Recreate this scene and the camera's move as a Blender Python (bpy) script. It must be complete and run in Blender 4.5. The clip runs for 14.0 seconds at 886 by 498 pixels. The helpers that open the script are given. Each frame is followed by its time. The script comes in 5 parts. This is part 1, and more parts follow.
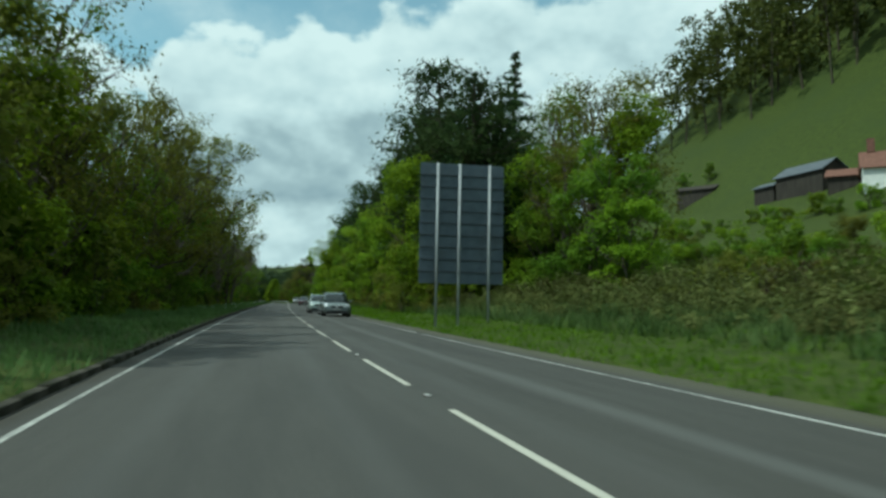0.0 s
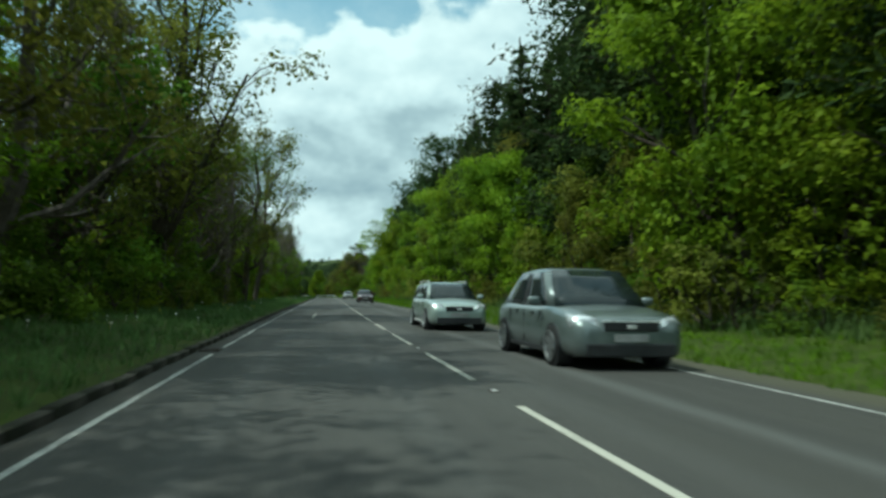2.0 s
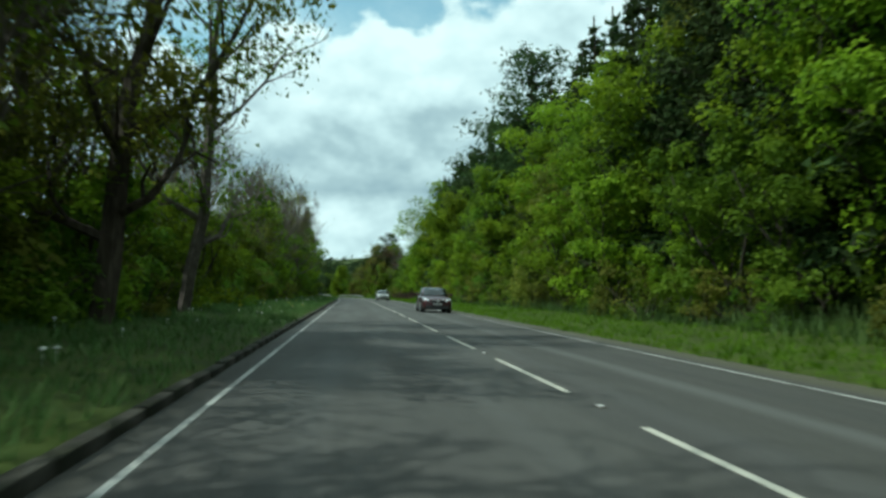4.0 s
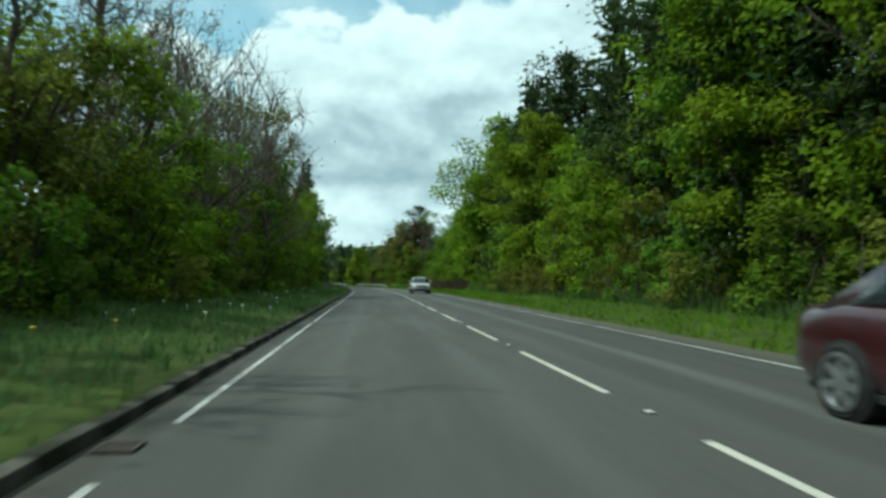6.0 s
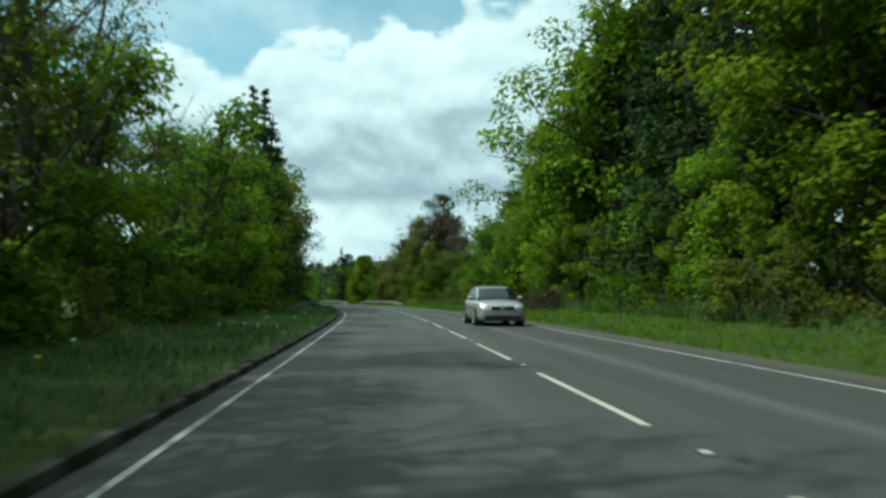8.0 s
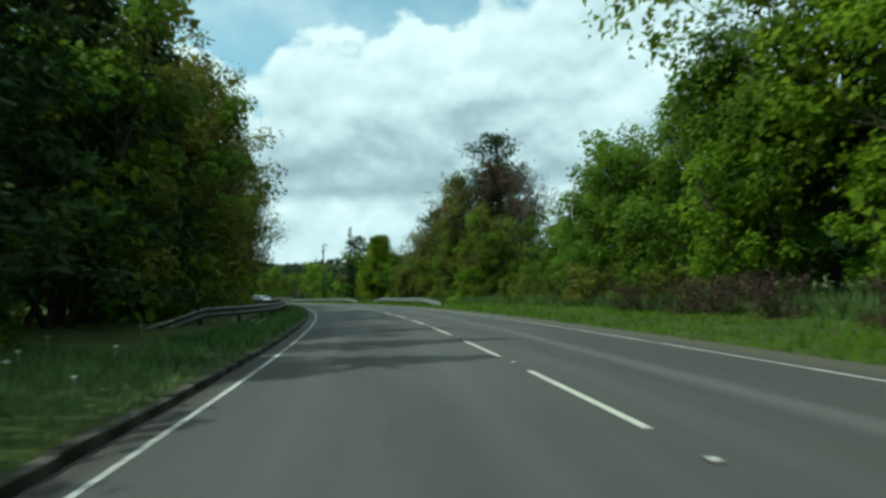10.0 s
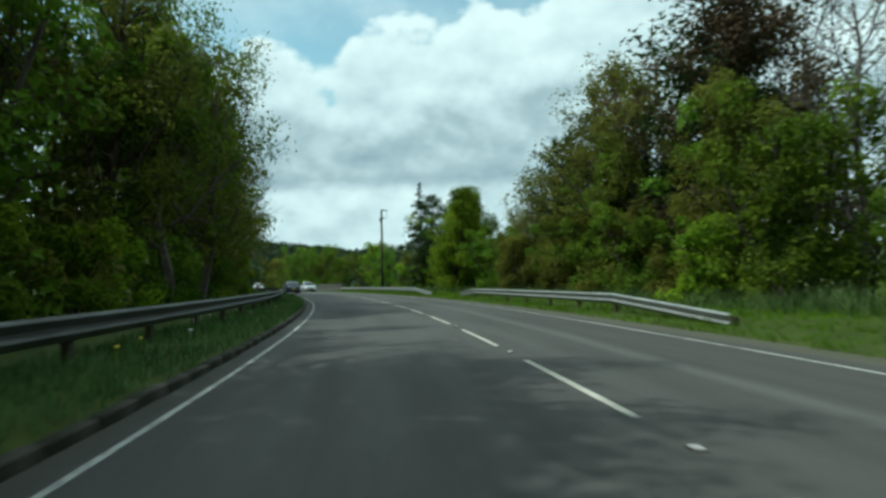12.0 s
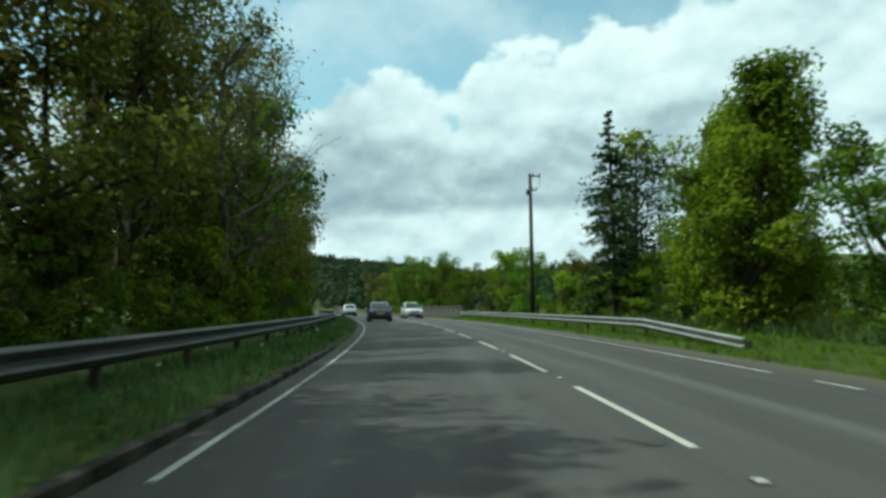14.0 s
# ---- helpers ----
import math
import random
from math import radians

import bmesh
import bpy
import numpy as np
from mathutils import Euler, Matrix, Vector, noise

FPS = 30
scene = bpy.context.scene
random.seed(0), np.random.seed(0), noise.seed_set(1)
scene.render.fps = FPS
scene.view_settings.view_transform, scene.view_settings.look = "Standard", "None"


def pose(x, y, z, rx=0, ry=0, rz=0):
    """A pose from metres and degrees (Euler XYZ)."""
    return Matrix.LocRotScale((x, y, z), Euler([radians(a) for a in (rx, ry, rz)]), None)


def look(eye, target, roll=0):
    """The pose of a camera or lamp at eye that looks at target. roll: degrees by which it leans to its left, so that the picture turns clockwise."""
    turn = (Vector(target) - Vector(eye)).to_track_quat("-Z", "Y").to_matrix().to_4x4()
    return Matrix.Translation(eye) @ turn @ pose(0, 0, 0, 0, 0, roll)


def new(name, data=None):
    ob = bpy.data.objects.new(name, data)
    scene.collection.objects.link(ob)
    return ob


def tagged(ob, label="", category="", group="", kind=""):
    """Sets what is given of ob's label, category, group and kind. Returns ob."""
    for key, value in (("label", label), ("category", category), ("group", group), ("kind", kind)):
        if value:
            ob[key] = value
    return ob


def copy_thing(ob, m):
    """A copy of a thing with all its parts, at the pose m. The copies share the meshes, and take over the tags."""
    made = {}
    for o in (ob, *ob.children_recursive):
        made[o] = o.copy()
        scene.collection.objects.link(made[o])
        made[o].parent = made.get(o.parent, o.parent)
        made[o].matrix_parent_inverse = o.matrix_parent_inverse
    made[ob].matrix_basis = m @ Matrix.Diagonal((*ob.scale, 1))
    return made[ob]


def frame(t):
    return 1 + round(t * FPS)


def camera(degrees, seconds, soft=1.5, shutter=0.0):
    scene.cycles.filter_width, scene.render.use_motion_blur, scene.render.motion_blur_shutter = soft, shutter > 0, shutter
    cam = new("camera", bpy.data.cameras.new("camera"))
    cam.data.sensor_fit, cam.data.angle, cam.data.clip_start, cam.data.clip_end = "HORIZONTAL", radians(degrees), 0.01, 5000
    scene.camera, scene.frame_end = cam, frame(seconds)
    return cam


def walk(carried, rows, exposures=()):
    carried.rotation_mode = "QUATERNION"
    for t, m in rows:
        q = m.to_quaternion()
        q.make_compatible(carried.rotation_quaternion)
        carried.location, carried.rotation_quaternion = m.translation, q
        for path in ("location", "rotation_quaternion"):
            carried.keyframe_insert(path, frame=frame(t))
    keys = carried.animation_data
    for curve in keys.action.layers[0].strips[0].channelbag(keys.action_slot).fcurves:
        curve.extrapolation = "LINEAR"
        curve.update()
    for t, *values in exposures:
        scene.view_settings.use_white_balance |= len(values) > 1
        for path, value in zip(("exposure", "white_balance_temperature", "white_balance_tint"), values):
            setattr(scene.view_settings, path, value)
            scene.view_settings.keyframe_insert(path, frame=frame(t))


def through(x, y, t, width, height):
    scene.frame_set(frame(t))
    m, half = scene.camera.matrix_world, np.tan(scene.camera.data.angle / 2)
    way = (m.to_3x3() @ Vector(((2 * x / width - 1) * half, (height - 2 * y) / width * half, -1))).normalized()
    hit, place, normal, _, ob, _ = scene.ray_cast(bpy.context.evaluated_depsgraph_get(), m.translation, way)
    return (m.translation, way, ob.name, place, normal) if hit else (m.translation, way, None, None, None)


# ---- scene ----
cam = camera(64.54, 14.0, soft=2.9, shutter=0.2)
PATH = [
    (0.0, pose(-1.941, -0.854, 1.066, 94.35, -1.06, -15.29)),
    (0.3, pose(-1.886, 4.654, 1.066, 93.58, -0.21, -15.32)),
    (0.5, pose(-1.839, 8.315, 1.067, 95.11, 0.35, -16.15)),
    (0.7, pose(-1.773, 11.950, 1.068, 95.02, 0.33, -16.74)),
    (1.0, pose(-1.656, 17.386, 1.070, 96.07, 0.30, -14.75)),
    (1.3, pose(-1.529, 22.850, 1.073, 95.48, 0.49, -13.22)),
    (1.5, pose(-1.451, 26.476, 1.076, 94.08, 0.62, -10.13)),
    (1.7, pose(-1.396, 30.053, 1.079, 95.40, 0.08, -10.89)),
    (2.0, pose(-1.318, 35.420, 1.084, 93.74, -0.73, -11.91)),
    (2.3, pose(-1.186, 40.912, 1.089, 95.37, -0.13, -10.33)),
    (2.5, pose(-1.106, 44.605, 1.093, 94.14, 0.27, -9.48)),
    (2.7, pose(-1.084, 48.319, 1.097, 93.71, -0.19, -9.20)),
    (3.0, pose(-1.018, 53.899, 1.105, 94.37, -0.87, -9.65)),
    (5.5, pose(0.824, 100.093, 1.174, 92.47, -1.60, -10.34)),
    (5.7, pose(1.031, 103.795, 1.179, 92.98, -1.34, -8.85)),
    (6.0, pose(1.382, 109.353, 1.186, 92.66, -0.94, -8.55)),
    (6.3, pose(1.631, 114.900, 1.192, 94.23, -0.45, -8.60)),
    (6.5, pose(1.794, 118.611, 1.195, 95.30, -0.13, -8.84)),
    (6.7, pose(1.986, 122.369, 1.199, 93.85, -0.15, -8.57)),
    (7.0, pose(2.282, 127.979, 1.202, 93.86, -0.19, -8.16)),
    (9.5, pose(4.590, 173.663, 1.186, 93.65, 1.48, -6.92)),
    (9.7, pose(4.734, 177.306, 1.182, 92.83, 1.50, -6.61)),
    (10.0, pose(4.868, 182.741, 1.173, 93.36, 1.53, -6.07)),
    (10.3, pose(4.928, 188.152, 1.164, 92.02, 1.71, -5.62)),
    (10.5, pose(4.932, 191.723, 1.158, 93.93, 1.83, -5.20)),
    (10.7, pose(4.909, 195.226, 1.151, 93.00, 1.75, -4.77)),
    (11.0, pose(4.835, 200.467, 1.140, 93.05, 1.62, -4.09)),
    (11.3, pose(4.758, 205.843, 1.128, 93.41, 1.60, -3.13)),
    (11.5, pose(4.655, 209.449, 1.119, 93.02, 1.59, -2.33)),
    (11.7, pose(4.469, 213.048, 1.110, 91.79, 1.42, -1.52)),
    (12.0, pose(4.101, 218.458, 1.096, 92.43, 1.17, -0.35)),
    (12.3, pose(3.687, 223.909, 1.080, 93.42, 0.64, 3.50)),
    (12.5, pose(3.363, 227.522, 1.069, 91.39, 0.28, 5.12)),
    (12.7, pose(2.993, 231.081, 1.058, 92.66, 0.74, 4.87)),
    (13.0, pose(2.353, 236.369, 1.041, 90.69, 1.44, 3.58)),
    (13.3, pose(1.598, 241.625, 1.023, 92.11, 1.13, 5.26)),
    (13.5, pose(1.052, 245.128, 1.010, 90.58, 0.92, 6.50)),
    (13.7, pose(0.481, 248.650, 0.997, 92.57, 0.82, 8.24)),
    (14.0, pose(-0.404, 253.943, 0.976, 94.41, 0.68, 9.71)),
]
walk(cam, PATH, [(0.0, -0.28, 5680, -12), (1.5, -0.12, 5680, -12), (3.0, 0.03, 5680, -12), (9.5, 0.0, 5680, -11), (11.0, -0.1, 5680, -10), (14.0, -0.03, 5850, -9)])

# ---------------------------------------------------------------- light
SUN_AZ, SUN_EL = 95.0, 57.0          # degrees to the left of +y, and above the horizon
sun_data = bpy.data.lights.new("sun", "SUN")
sun_data.energy, sun_data.angle, sun_data.color = 4.0, radians(0.6), (1.0, 0.95, 0.86)
sun = new("sun", sun_data)
sun_way = Vector((-math.sin(radians(SUN_AZ)) * math.cos(radians(SUN_EL)), math.cos(radians(SUN_AZ)) * math.cos(radians(SUN_EL)), math.sin(radians(SUN_EL))))
sun.matrix_world = look(sun_way * 300, (0, 0, 0))
scene.view_settings.exposure = 0.0


class Nodes:
    """Short names for making node trees."""

    def __init__(self, tree):
        self.tree = tree
        tree.nodes.clear()

    def add(self, kind, *sockets, **props):
        node = self.tree.nodes.new(kind)
        for key, value in props.items():
            if key == "blend_type":
                node.blend_type = value
            elif key == "operation":
                node.operation = value
            elif key == "data_type":
                node.data_type = value
            elif key == "interpolation_type":
                node.interpolation_type = value
            elif key == "attribute_name":
                node.attribute_name = value
        for where, value in sockets:
            self.put(node.inputs[where], value)
        return node

    def put(self, socket, value):
        if isinstance(value, bpy.types.NodeSocket):
            self.tree.links.new(value, socket)
        elif isinstance(value, bpy.types.Node):
            self.tree.links.new(value.outputs[0], socket)
        else:
            socket.default_value = value

    def math(self, operation, a, b=0.0, clamp=False):
        node = self.add("ShaderNodeMath", (0, a), (1, b), operation=operation)
        node.use_clamp = clamp
        return node.outputs[0]

    def noise(self, vector, scale, detail=4.0, rough=0.55, distortion=0.0):
        return self.add("ShaderNodeTexNoise", ("Vector", vector), ("Scale", scale), ("Detail", detail), ("Roughness", rough), ("Distortion", distortion))

    def ramp(self, value, stops):
        node = self.add("ShaderNodeValToRGB", (0, value))
        bar = node.color_ramp
        while len(bar.elements) < len(stops):
            bar.elements.new(0.5)
        for element, (at, colour) in zip(bar.elements, stops):
            element.position = at
            element.color = (*colour, 1) if len(colour) == 3 else colour
        return node.outputs[0]

    def mix(self, factor, a, b, blend="MIX"):
        node = self.add("ShaderNodeMix", data_type="RGBA", blend_type=blend)
        self.put(node.inputs[0], factor)
        for where, value in ((6, a), (7, b)):
            self.put(node.inputs[where], (*value, 1) if isinstance(value, tuple) and len(value) == 3 else value)
        return node.outputs[2]

    def span(self, value, low, high, to_low=0.0, to_high=1.0, smooth=True):
        node = self.add("ShaderNodeMapRange", (0, value), (1, low), (2, high), (3, to_low), (4, to_high))
        if smooth:
            node.interpolation_type = "SMOOTHSTEP"
        return node.outputs[0]


def grey(v):
    return (v, v, v)


def make_sky():
    world = bpy.data.worlds.new("sky")
    scene.world = world
    world.use_nodes = True
    n = Nodes(world.node_tree)
    way = n.add("ShaderNodeTexCoord").outputs["Generated"]
    xyz = n.add("ShaderNodeSeparateXYZ", (0, way))
    azimuth = n.math("MULTIPLY", n.math("ARCTAN2", n.math("MULTIPLY", xyz.outputs[0], -1.0), xyz.outputs[1]), 180 / math.pi)
    elevation = n.math("MULTIPLY", n.math("ARCSINE", xyz.outputs[2]), 180 / math.pi)
    sky = n.add("ShaderNodeTexSky")
    sky.sky_type, sky.sun_disc = "NISHITA", False
    sky.sun_elevation, sky.sun_rotation = radians(SUN_EL), radians(-SUN_AZ)
    sky.air_density, sky.dust_density, sky.ozone_density = 1.0, 0.6, 1.4
    blue = n.mix(0.16, n.mix(1.0, sky.outputs[0], (0.165, 0.190, 0.148), "MULTIPLY"), (0.80, 0.90, 0.92))
    # height of the cloud tops round the horizon, in parts of 40 degrees, from -60 to 60 degrees
    stops = [(-60, 26), (-20, 24.5), (-14, 22.5), (-6, 21.2), (-3, 21.7), (0, 20.2), (4.5, 19.6), (7, 18.8), (8.6, 16.0), (10, 16.0), (11.6, 17.6), (14, 18.2), (17, 16.8), (22, 15), (35, 14), (60, 17)]
    tops = n.ramp(n.span(azimuth, -60, 60, smooth=False), [((a + 60) / 120, grey(e / 40)) for a, e in stops])

    def wool(shift_across, shift_up, scale, detail, rough=0.56):
        """Cloud texture over azimuth and elevation, both in tens of degrees."""
        spot = n.add("ShaderNodeCombineXYZ", (0, n.math("MULTIPLY", n.math("ADD", azimuth, shift_across), 0.085)), (1, n.math("MULTIPLY", n.math("ADD", elevation, shift_up), 0.125)), (2, 3.7))
        return n.noise(spot, scale, detail, rough).outputs[0]

    billow = wool(0, 0, 1.9, 8.0, 0.5)
    above = wool(0.0, 1.2, 1.9, 3.0)
    broad = wool(11.0, 4.0, 0.55, 3.0)
    edge = n.math("ADD", n.math("MULTIPLY", tops, 40.0), n.math("MULTIPLY", n.math("SUBTRACT", billow, 0.47), 11.0))
    low_cover = n.span(n.math("SUBTRACT", edge, elevation), -0.5, 1.1)
    high_cover = n.math("MULTIPLY", n.span(broad, 0.30, 0.50), n.span(elevation, 26, 38))
    thin = n.math("MULTIPLY", n.span(wool(3.0, 0, 0.8, 6.0), 0.40, 0.70), 0.5)
    cover = n.math("MAXIMUM", n.math("MAXIMUM", low_cover, high_cover), thin)
    # lit tops, grey undersides, a pale strip over the horizon
    sway = n.math("ADD", elevation, n.math("MULTIPLY", n.math("SUBTRACT", wool(40.0, 0, 0.75, 4.0), 0.5), 3.2))
    rise = n.ramp(n.span(sway, 0, 30, smooth=False), [
        (0.0, grey(0.66)), (0.17, grey(0.78)), (0.24, grey(0.68)), (0.275, grey(0.24)), (0.36, grey(0.34)), (0.50, grey(0.60)), (0.64, grey(0.80)), (1.0, grey(0.72))])
    lit = n.math("MULTIPLY", n.math("SUBTRACT", billow, above), 1.35)
    puffs = n.math("MULTIPLY", n.math("SUBTRACT", broad, 0.5), 1.6)
    rim = n.math("MULTIPLY", n.span(n.math("SUBTRACT", edge, elevation), 5.0, 0.3), 0.22)
    tone = n.math("ADD", n.math("ADD", rise, rim), n.math("ADD", lit, puffs), clamp=True)
    cloud = n.ramp(tone, [(0.0, (0.36, 0.45, 0.50)), (0.3, (0.50, 0.59, 0.62)), (0.65, (0.76, 0.85, 0.86)), (1.0, (0.96, 1.02, 1.0))])
    seen = n.mix(cover, blue, cloud)
    back = n.add("ShaderNodeBackground", (0, seen), (1, 1.0))
    n.add("ShaderNodeOutputWorld", (0, back))


make_sky()


# ---------------------------------------------------------------- materials
def material(name, low, high, scale=3.0, rough=0.8, bump=0.0, bump_scale=40.0, metal=0.0, spots=None, spot_scale=0.6, per_object=0.0, gloss_spread=0.1, stretch=(1, 1, 1), spot_edge=(0.52, 0.68)):
    """A surface that wanders between two colours, with broad stains, fine relief and uneven gloss."""
    m = bpy.data.materials.new(name)
    m.use_nodes = True
    n = Nodes(m.node_tree)
    place = n.add("ShaderNodeMapping", (0, n.add("ShaderNodeTexCoord").outputs["Object"]), (3, stretch))
    fine = n.noise(place, scale, 6.0, 0.6).outputs[0]
    colour = n.mix(n.span(fine, 0.3, 0.7), low, high)
    if spots:
        broad = n.noise(place, spot_scale, 5.0, 0.62).outputs[0]
        colour = n.mix(n.math("MULTIPLY", n.span(broad, *spot_edge), 0.85), colour, spots)
    if per_object:
        shift = n.add("ShaderNodeObjectInfo").outputs["Random"]
        hue = n.add("ShaderNodeHueSaturation", ("Value", n.span(shift, 0, 1, 1 - per_object, 1 + per_object, smooth=False)), ("Color", colour))
        colour = hue.outputs[0]
    surface = n.add("ShaderNodeBsdfPrincipled", ("Base Color", colour), ("Metallic", metal), ("Specular IOR Level", 0.15 if rough >= 0.85 else 0.5),
                    ("Roughness", n.span(fine, 0.2, 0.8, max(0.02, rough - gloss_spread), min(1, rough + gloss_spread), smooth=False)))
    if bump:
        grain = n.noise(place, bump_scale, 5.0, 0.6).outputs[0]
        n.put(surface.inputs["Normal"], n.add("ShaderNodeBump", ("Strength", bump), ("Distance", 0.02), ("Height", grain)))
    n.add("ShaderNodeOutputMaterial", (0, surface))
    return m


def leaf_material(name, dark, light, through=0.35, rough=0.55):
    """Leaves: each its own tint, each tree its own, and light that shines through."""
    m = bpy.data.materials.new(name)
    m.use_nodes = True
    n = Nodes(m.node_tree)
    own = n.add("ShaderNodeNewGeometry").outputs["Random Per Island"]
    tree = n.add("ShaderNodeObjectInfo").outputs["Random"]
    place = n.add("ShaderNodeTexCoord").outputs["Object"]
    clump = n.noise(place, 0.55, 3.0, 0.6).outputs[0]
    blend = n.math("ADD", n.math("MULTIPLY", own, 0.2), n.math("MULTIPLY", n.span(clump, 0.38, 0.62), 0.8))
    colour = n.mix(blend, dark, light)
    hue = n.add("ShaderNodeHueSaturation", ("Hue", n.span(tree, 0, 1, 0.478, 0.508, smooth=False)), ("Value", n.span(tree, 0, 1, 0.78, 1.25, smooth=False)), ("Color", colour)).outputs[0]
    front = n.add("ShaderNodeBsdfPrincipled", ("Base Color", hue), ("Roughness", rough), ("Specular IOR Level", 0.06))
    glow = n.add("ShaderNodeBsdfTranslucent", (0, hue))
    n.add("ShaderNodeOutputMaterial", (0, n.add("ShaderNodeMixShader", (0, through), (1, front), (2, glow))))
    return m


def asphalt_material():
    m = bpy.data.materials.new("worn_asphalt")
    m.use_nodes = True
    n = Nodes(m.node_tree)
    flat = n.add("ShaderNodeTexCoord").outputs["UV"]
    across = n.add("ShaderNodeSeparateXYZ", (0, flat)).outputs[0]
    place = n.add("ShaderNodeTexCoord").outputs["Object"]
    stones = n.noise(place, 60.0, 4.0, 0.7).outputs[0]
    blotch = n.noise(n.add("ShaderNodeMapping", (0, flat), (3, (0.9, 0.10, 1.0))), 1.0, 5.0, 0.6).outputs[0]
    colour = n.mix(n.span(stones, 0.3, 0.7), (0.040, 0.038, 0.0335), (0.071, 0.067, 0.0595))
    colour = n.mix(n.math("MULTIPLY", n.span(blotch, 0.42, 0.66), 0.4), colour, (0.038, 0.038, 0.037))
    edge_dirt = n.noise(n.add("ShaderNodeMapping", (0, flat), (3, (1.0, 0.35, 1.0))), 2.2, 4.0, 0.6).outputs[0]
    reach = n.math("ADD", across, n.math("MULTIPLY", n.math("SUBTRACT", edge_dirt, 0.5), 0.5))
    colour = n.mix(n.math("MULTIPLY", n.span(reach, -3.72, -3.98), 0.8), colour, (0.030, 0.027, 0.020))
    colour = n.mix(n.math("MULTIPLY", n.span(reach, 3.75, 4.45), 0.7), colour, (0.062, 0.054, 0.038))
    # far lane tinted darker: vignetting of the view put into its colour
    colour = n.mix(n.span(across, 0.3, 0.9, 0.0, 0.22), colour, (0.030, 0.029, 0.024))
    # tyre-polished pale strips in each lane, and oil-dark middles
    for at, wide, tint, much in ((1.62, 0.32, (0.115, 0.114, 0.108), 0.45), (-1.05, 0.3, (0.085, 0.084, 0.08), 0.25), (-2.75, 0.3, (0.085, 0.084, 0.08), 0.25), (0.55, 0.3, (0.085, 0.084, 0.08), 0.2)):
        gap = n.math("ABSOLUTE", n.math("SUBTRACT", n.math("ADD", across, n.math("MULTIPLY", n.math("SUBTRACT", blotch, 0.5), 0.5)), at))
        colour = n.mix(n.math("MULTIPLY", n.span(gap, wide, 0.0), much), colour, tint)
    # dirt against the edges
    left_edge = n.span(n.math("ADD", across, n.math("MULTIPLY", stones, 0.35)), -3.6, -4.0)
    right_edge = n.span(n.math("ADD", across, n.math("MULTIPLY", blotch, 0.9)), 4.05, 4.5)
    colour = n.mix(n.math("MULTIPLY", left_edge, 0.75), colour, (0.05, 0.045, 0.036))
    colour = n.mix(n.math("MULTIPLY", right_edge, 0.8), colour, (0.072, 0.068, 0.042))
    surface = n.add("ShaderNodeBsdfPrincipled", ("Base Color", colour), ("Roughness", n.span(blotch, 0.3, 0.7, 0.72, 0.9)), ("Specular IOR Level", 0.35))
    n.put(surface.inputs["Normal"], n.add("ShaderNodeBump", ("Strength", 0.35), ("Distance", 0.01), ("Height", stones)))
    n.add("ShaderNodeOutputMaterial", (0, surface))
    return m


def paint_material(name, colour, worn, wear=(0.50, 0.66)):
    m = bpy.data.materials.new(name)
    m.use_nodes = True
    n = Nodes(m.node_tree)
    place = n.add("ShaderNodeTexCoord").outputs["Object"]
    chips = n.noise(place, 16.0, 6.0, 0.7).outputs[0]
    patches = n.noise(place, 0.7, 3.0, 0.6).outputs[0]
    gone = n.span(n.math("ADD", n.math("MULTIPLY", chips, 0.6), n.math("MULTIPLY", patches, 0.4)), *wear)
    surface = n.add("ShaderNodeBsdfPrincipled", ("Base Color", n.mix(gone, colour, worn)), ("Roughness", 0.7))
    n.put(surface.inputs["Normal"], n.add("ShaderNodeBump", ("Strength", 0.3), ("Distance", 0.004), ("Height", chips)))
    n.add("ShaderNodeOutputMaterial", (0, surface))
    return m


ASPHALT = asphalt_material()
WHITE_PAINT = paint_material("white_road_paint", (0.43, 0.41, 0.345), (0.22, 0.21, 0.18))
EDGE_PAINT = paint_material("worn_edge_paint", (0.42, 0.415, 0.385), (0.12, 0.12, 0.11), (0.44, 0.6))
KERB_STONE = material("weathered_kerb_concrete", (0.032, 0.029, 0.022), (0.085, 0.078, 0.064), 6.0, 0.95, 0.5, 60.0, spots=(0.018, 0.020, 0.010), spot_scale=0.9, per_object=0.2, spot_edge=(0.42, 0.6))
EARTH = material("meadow_soil", (0.028, 0.040, 0.007), (0.053, 0.071, 0.013), 1.6, 0.95, 0.6, 14.0, spots=(0.036, 0.052, 0.012), spot_scale=0.05)
GRASS = leaf_material("roadside_grass", (0.055, 0.125, 0.004), (0.105, 0.205, 0.007), 0.3, 0.6)
LONG_GRASS = leaf_material("long_verge_grass", (0.050, 0.098, 0.025), (0.112, 0.182, 0.058), 0.3, 0.6)
BARK = material("furrowed_bark", (0.035, 0.028, 0.02), (0.085, 0.07, 0.052), 9.0, 0.95, 0.7, 30.0, spots=(0.06, 0.075, 0.04), spot_scale=1.3, stretch=(1, 1, 0.25))
TWIG = material("grey_brown_twigs", (0.075, 0.062, 0.052), (0.15, 0.128, 0.108), 6.0, 0.9)
LEAF_BRIGHT = leaf_material("fresh_spring_leaves", (0.080, 0.142, 0.008), (0.200, 0.295, 0.016), 0.48)
LEAF_MID = leaf_material("green_leaves", (0.055, 0.108, 0.009), (0.140, 0.228, 0.019), 0.46)
LEAF_OLIVE = leaf_material("olive_budding_leaves", (0.070, 0.086, 0.014), (0.185, 0.198, 0.030), 0.52)
LEAF_BROWN = leaf_material("copper_brown_leaves", (0.05, 0.034, 0.020), (0.105, 0.072, 0.04), 0.3)
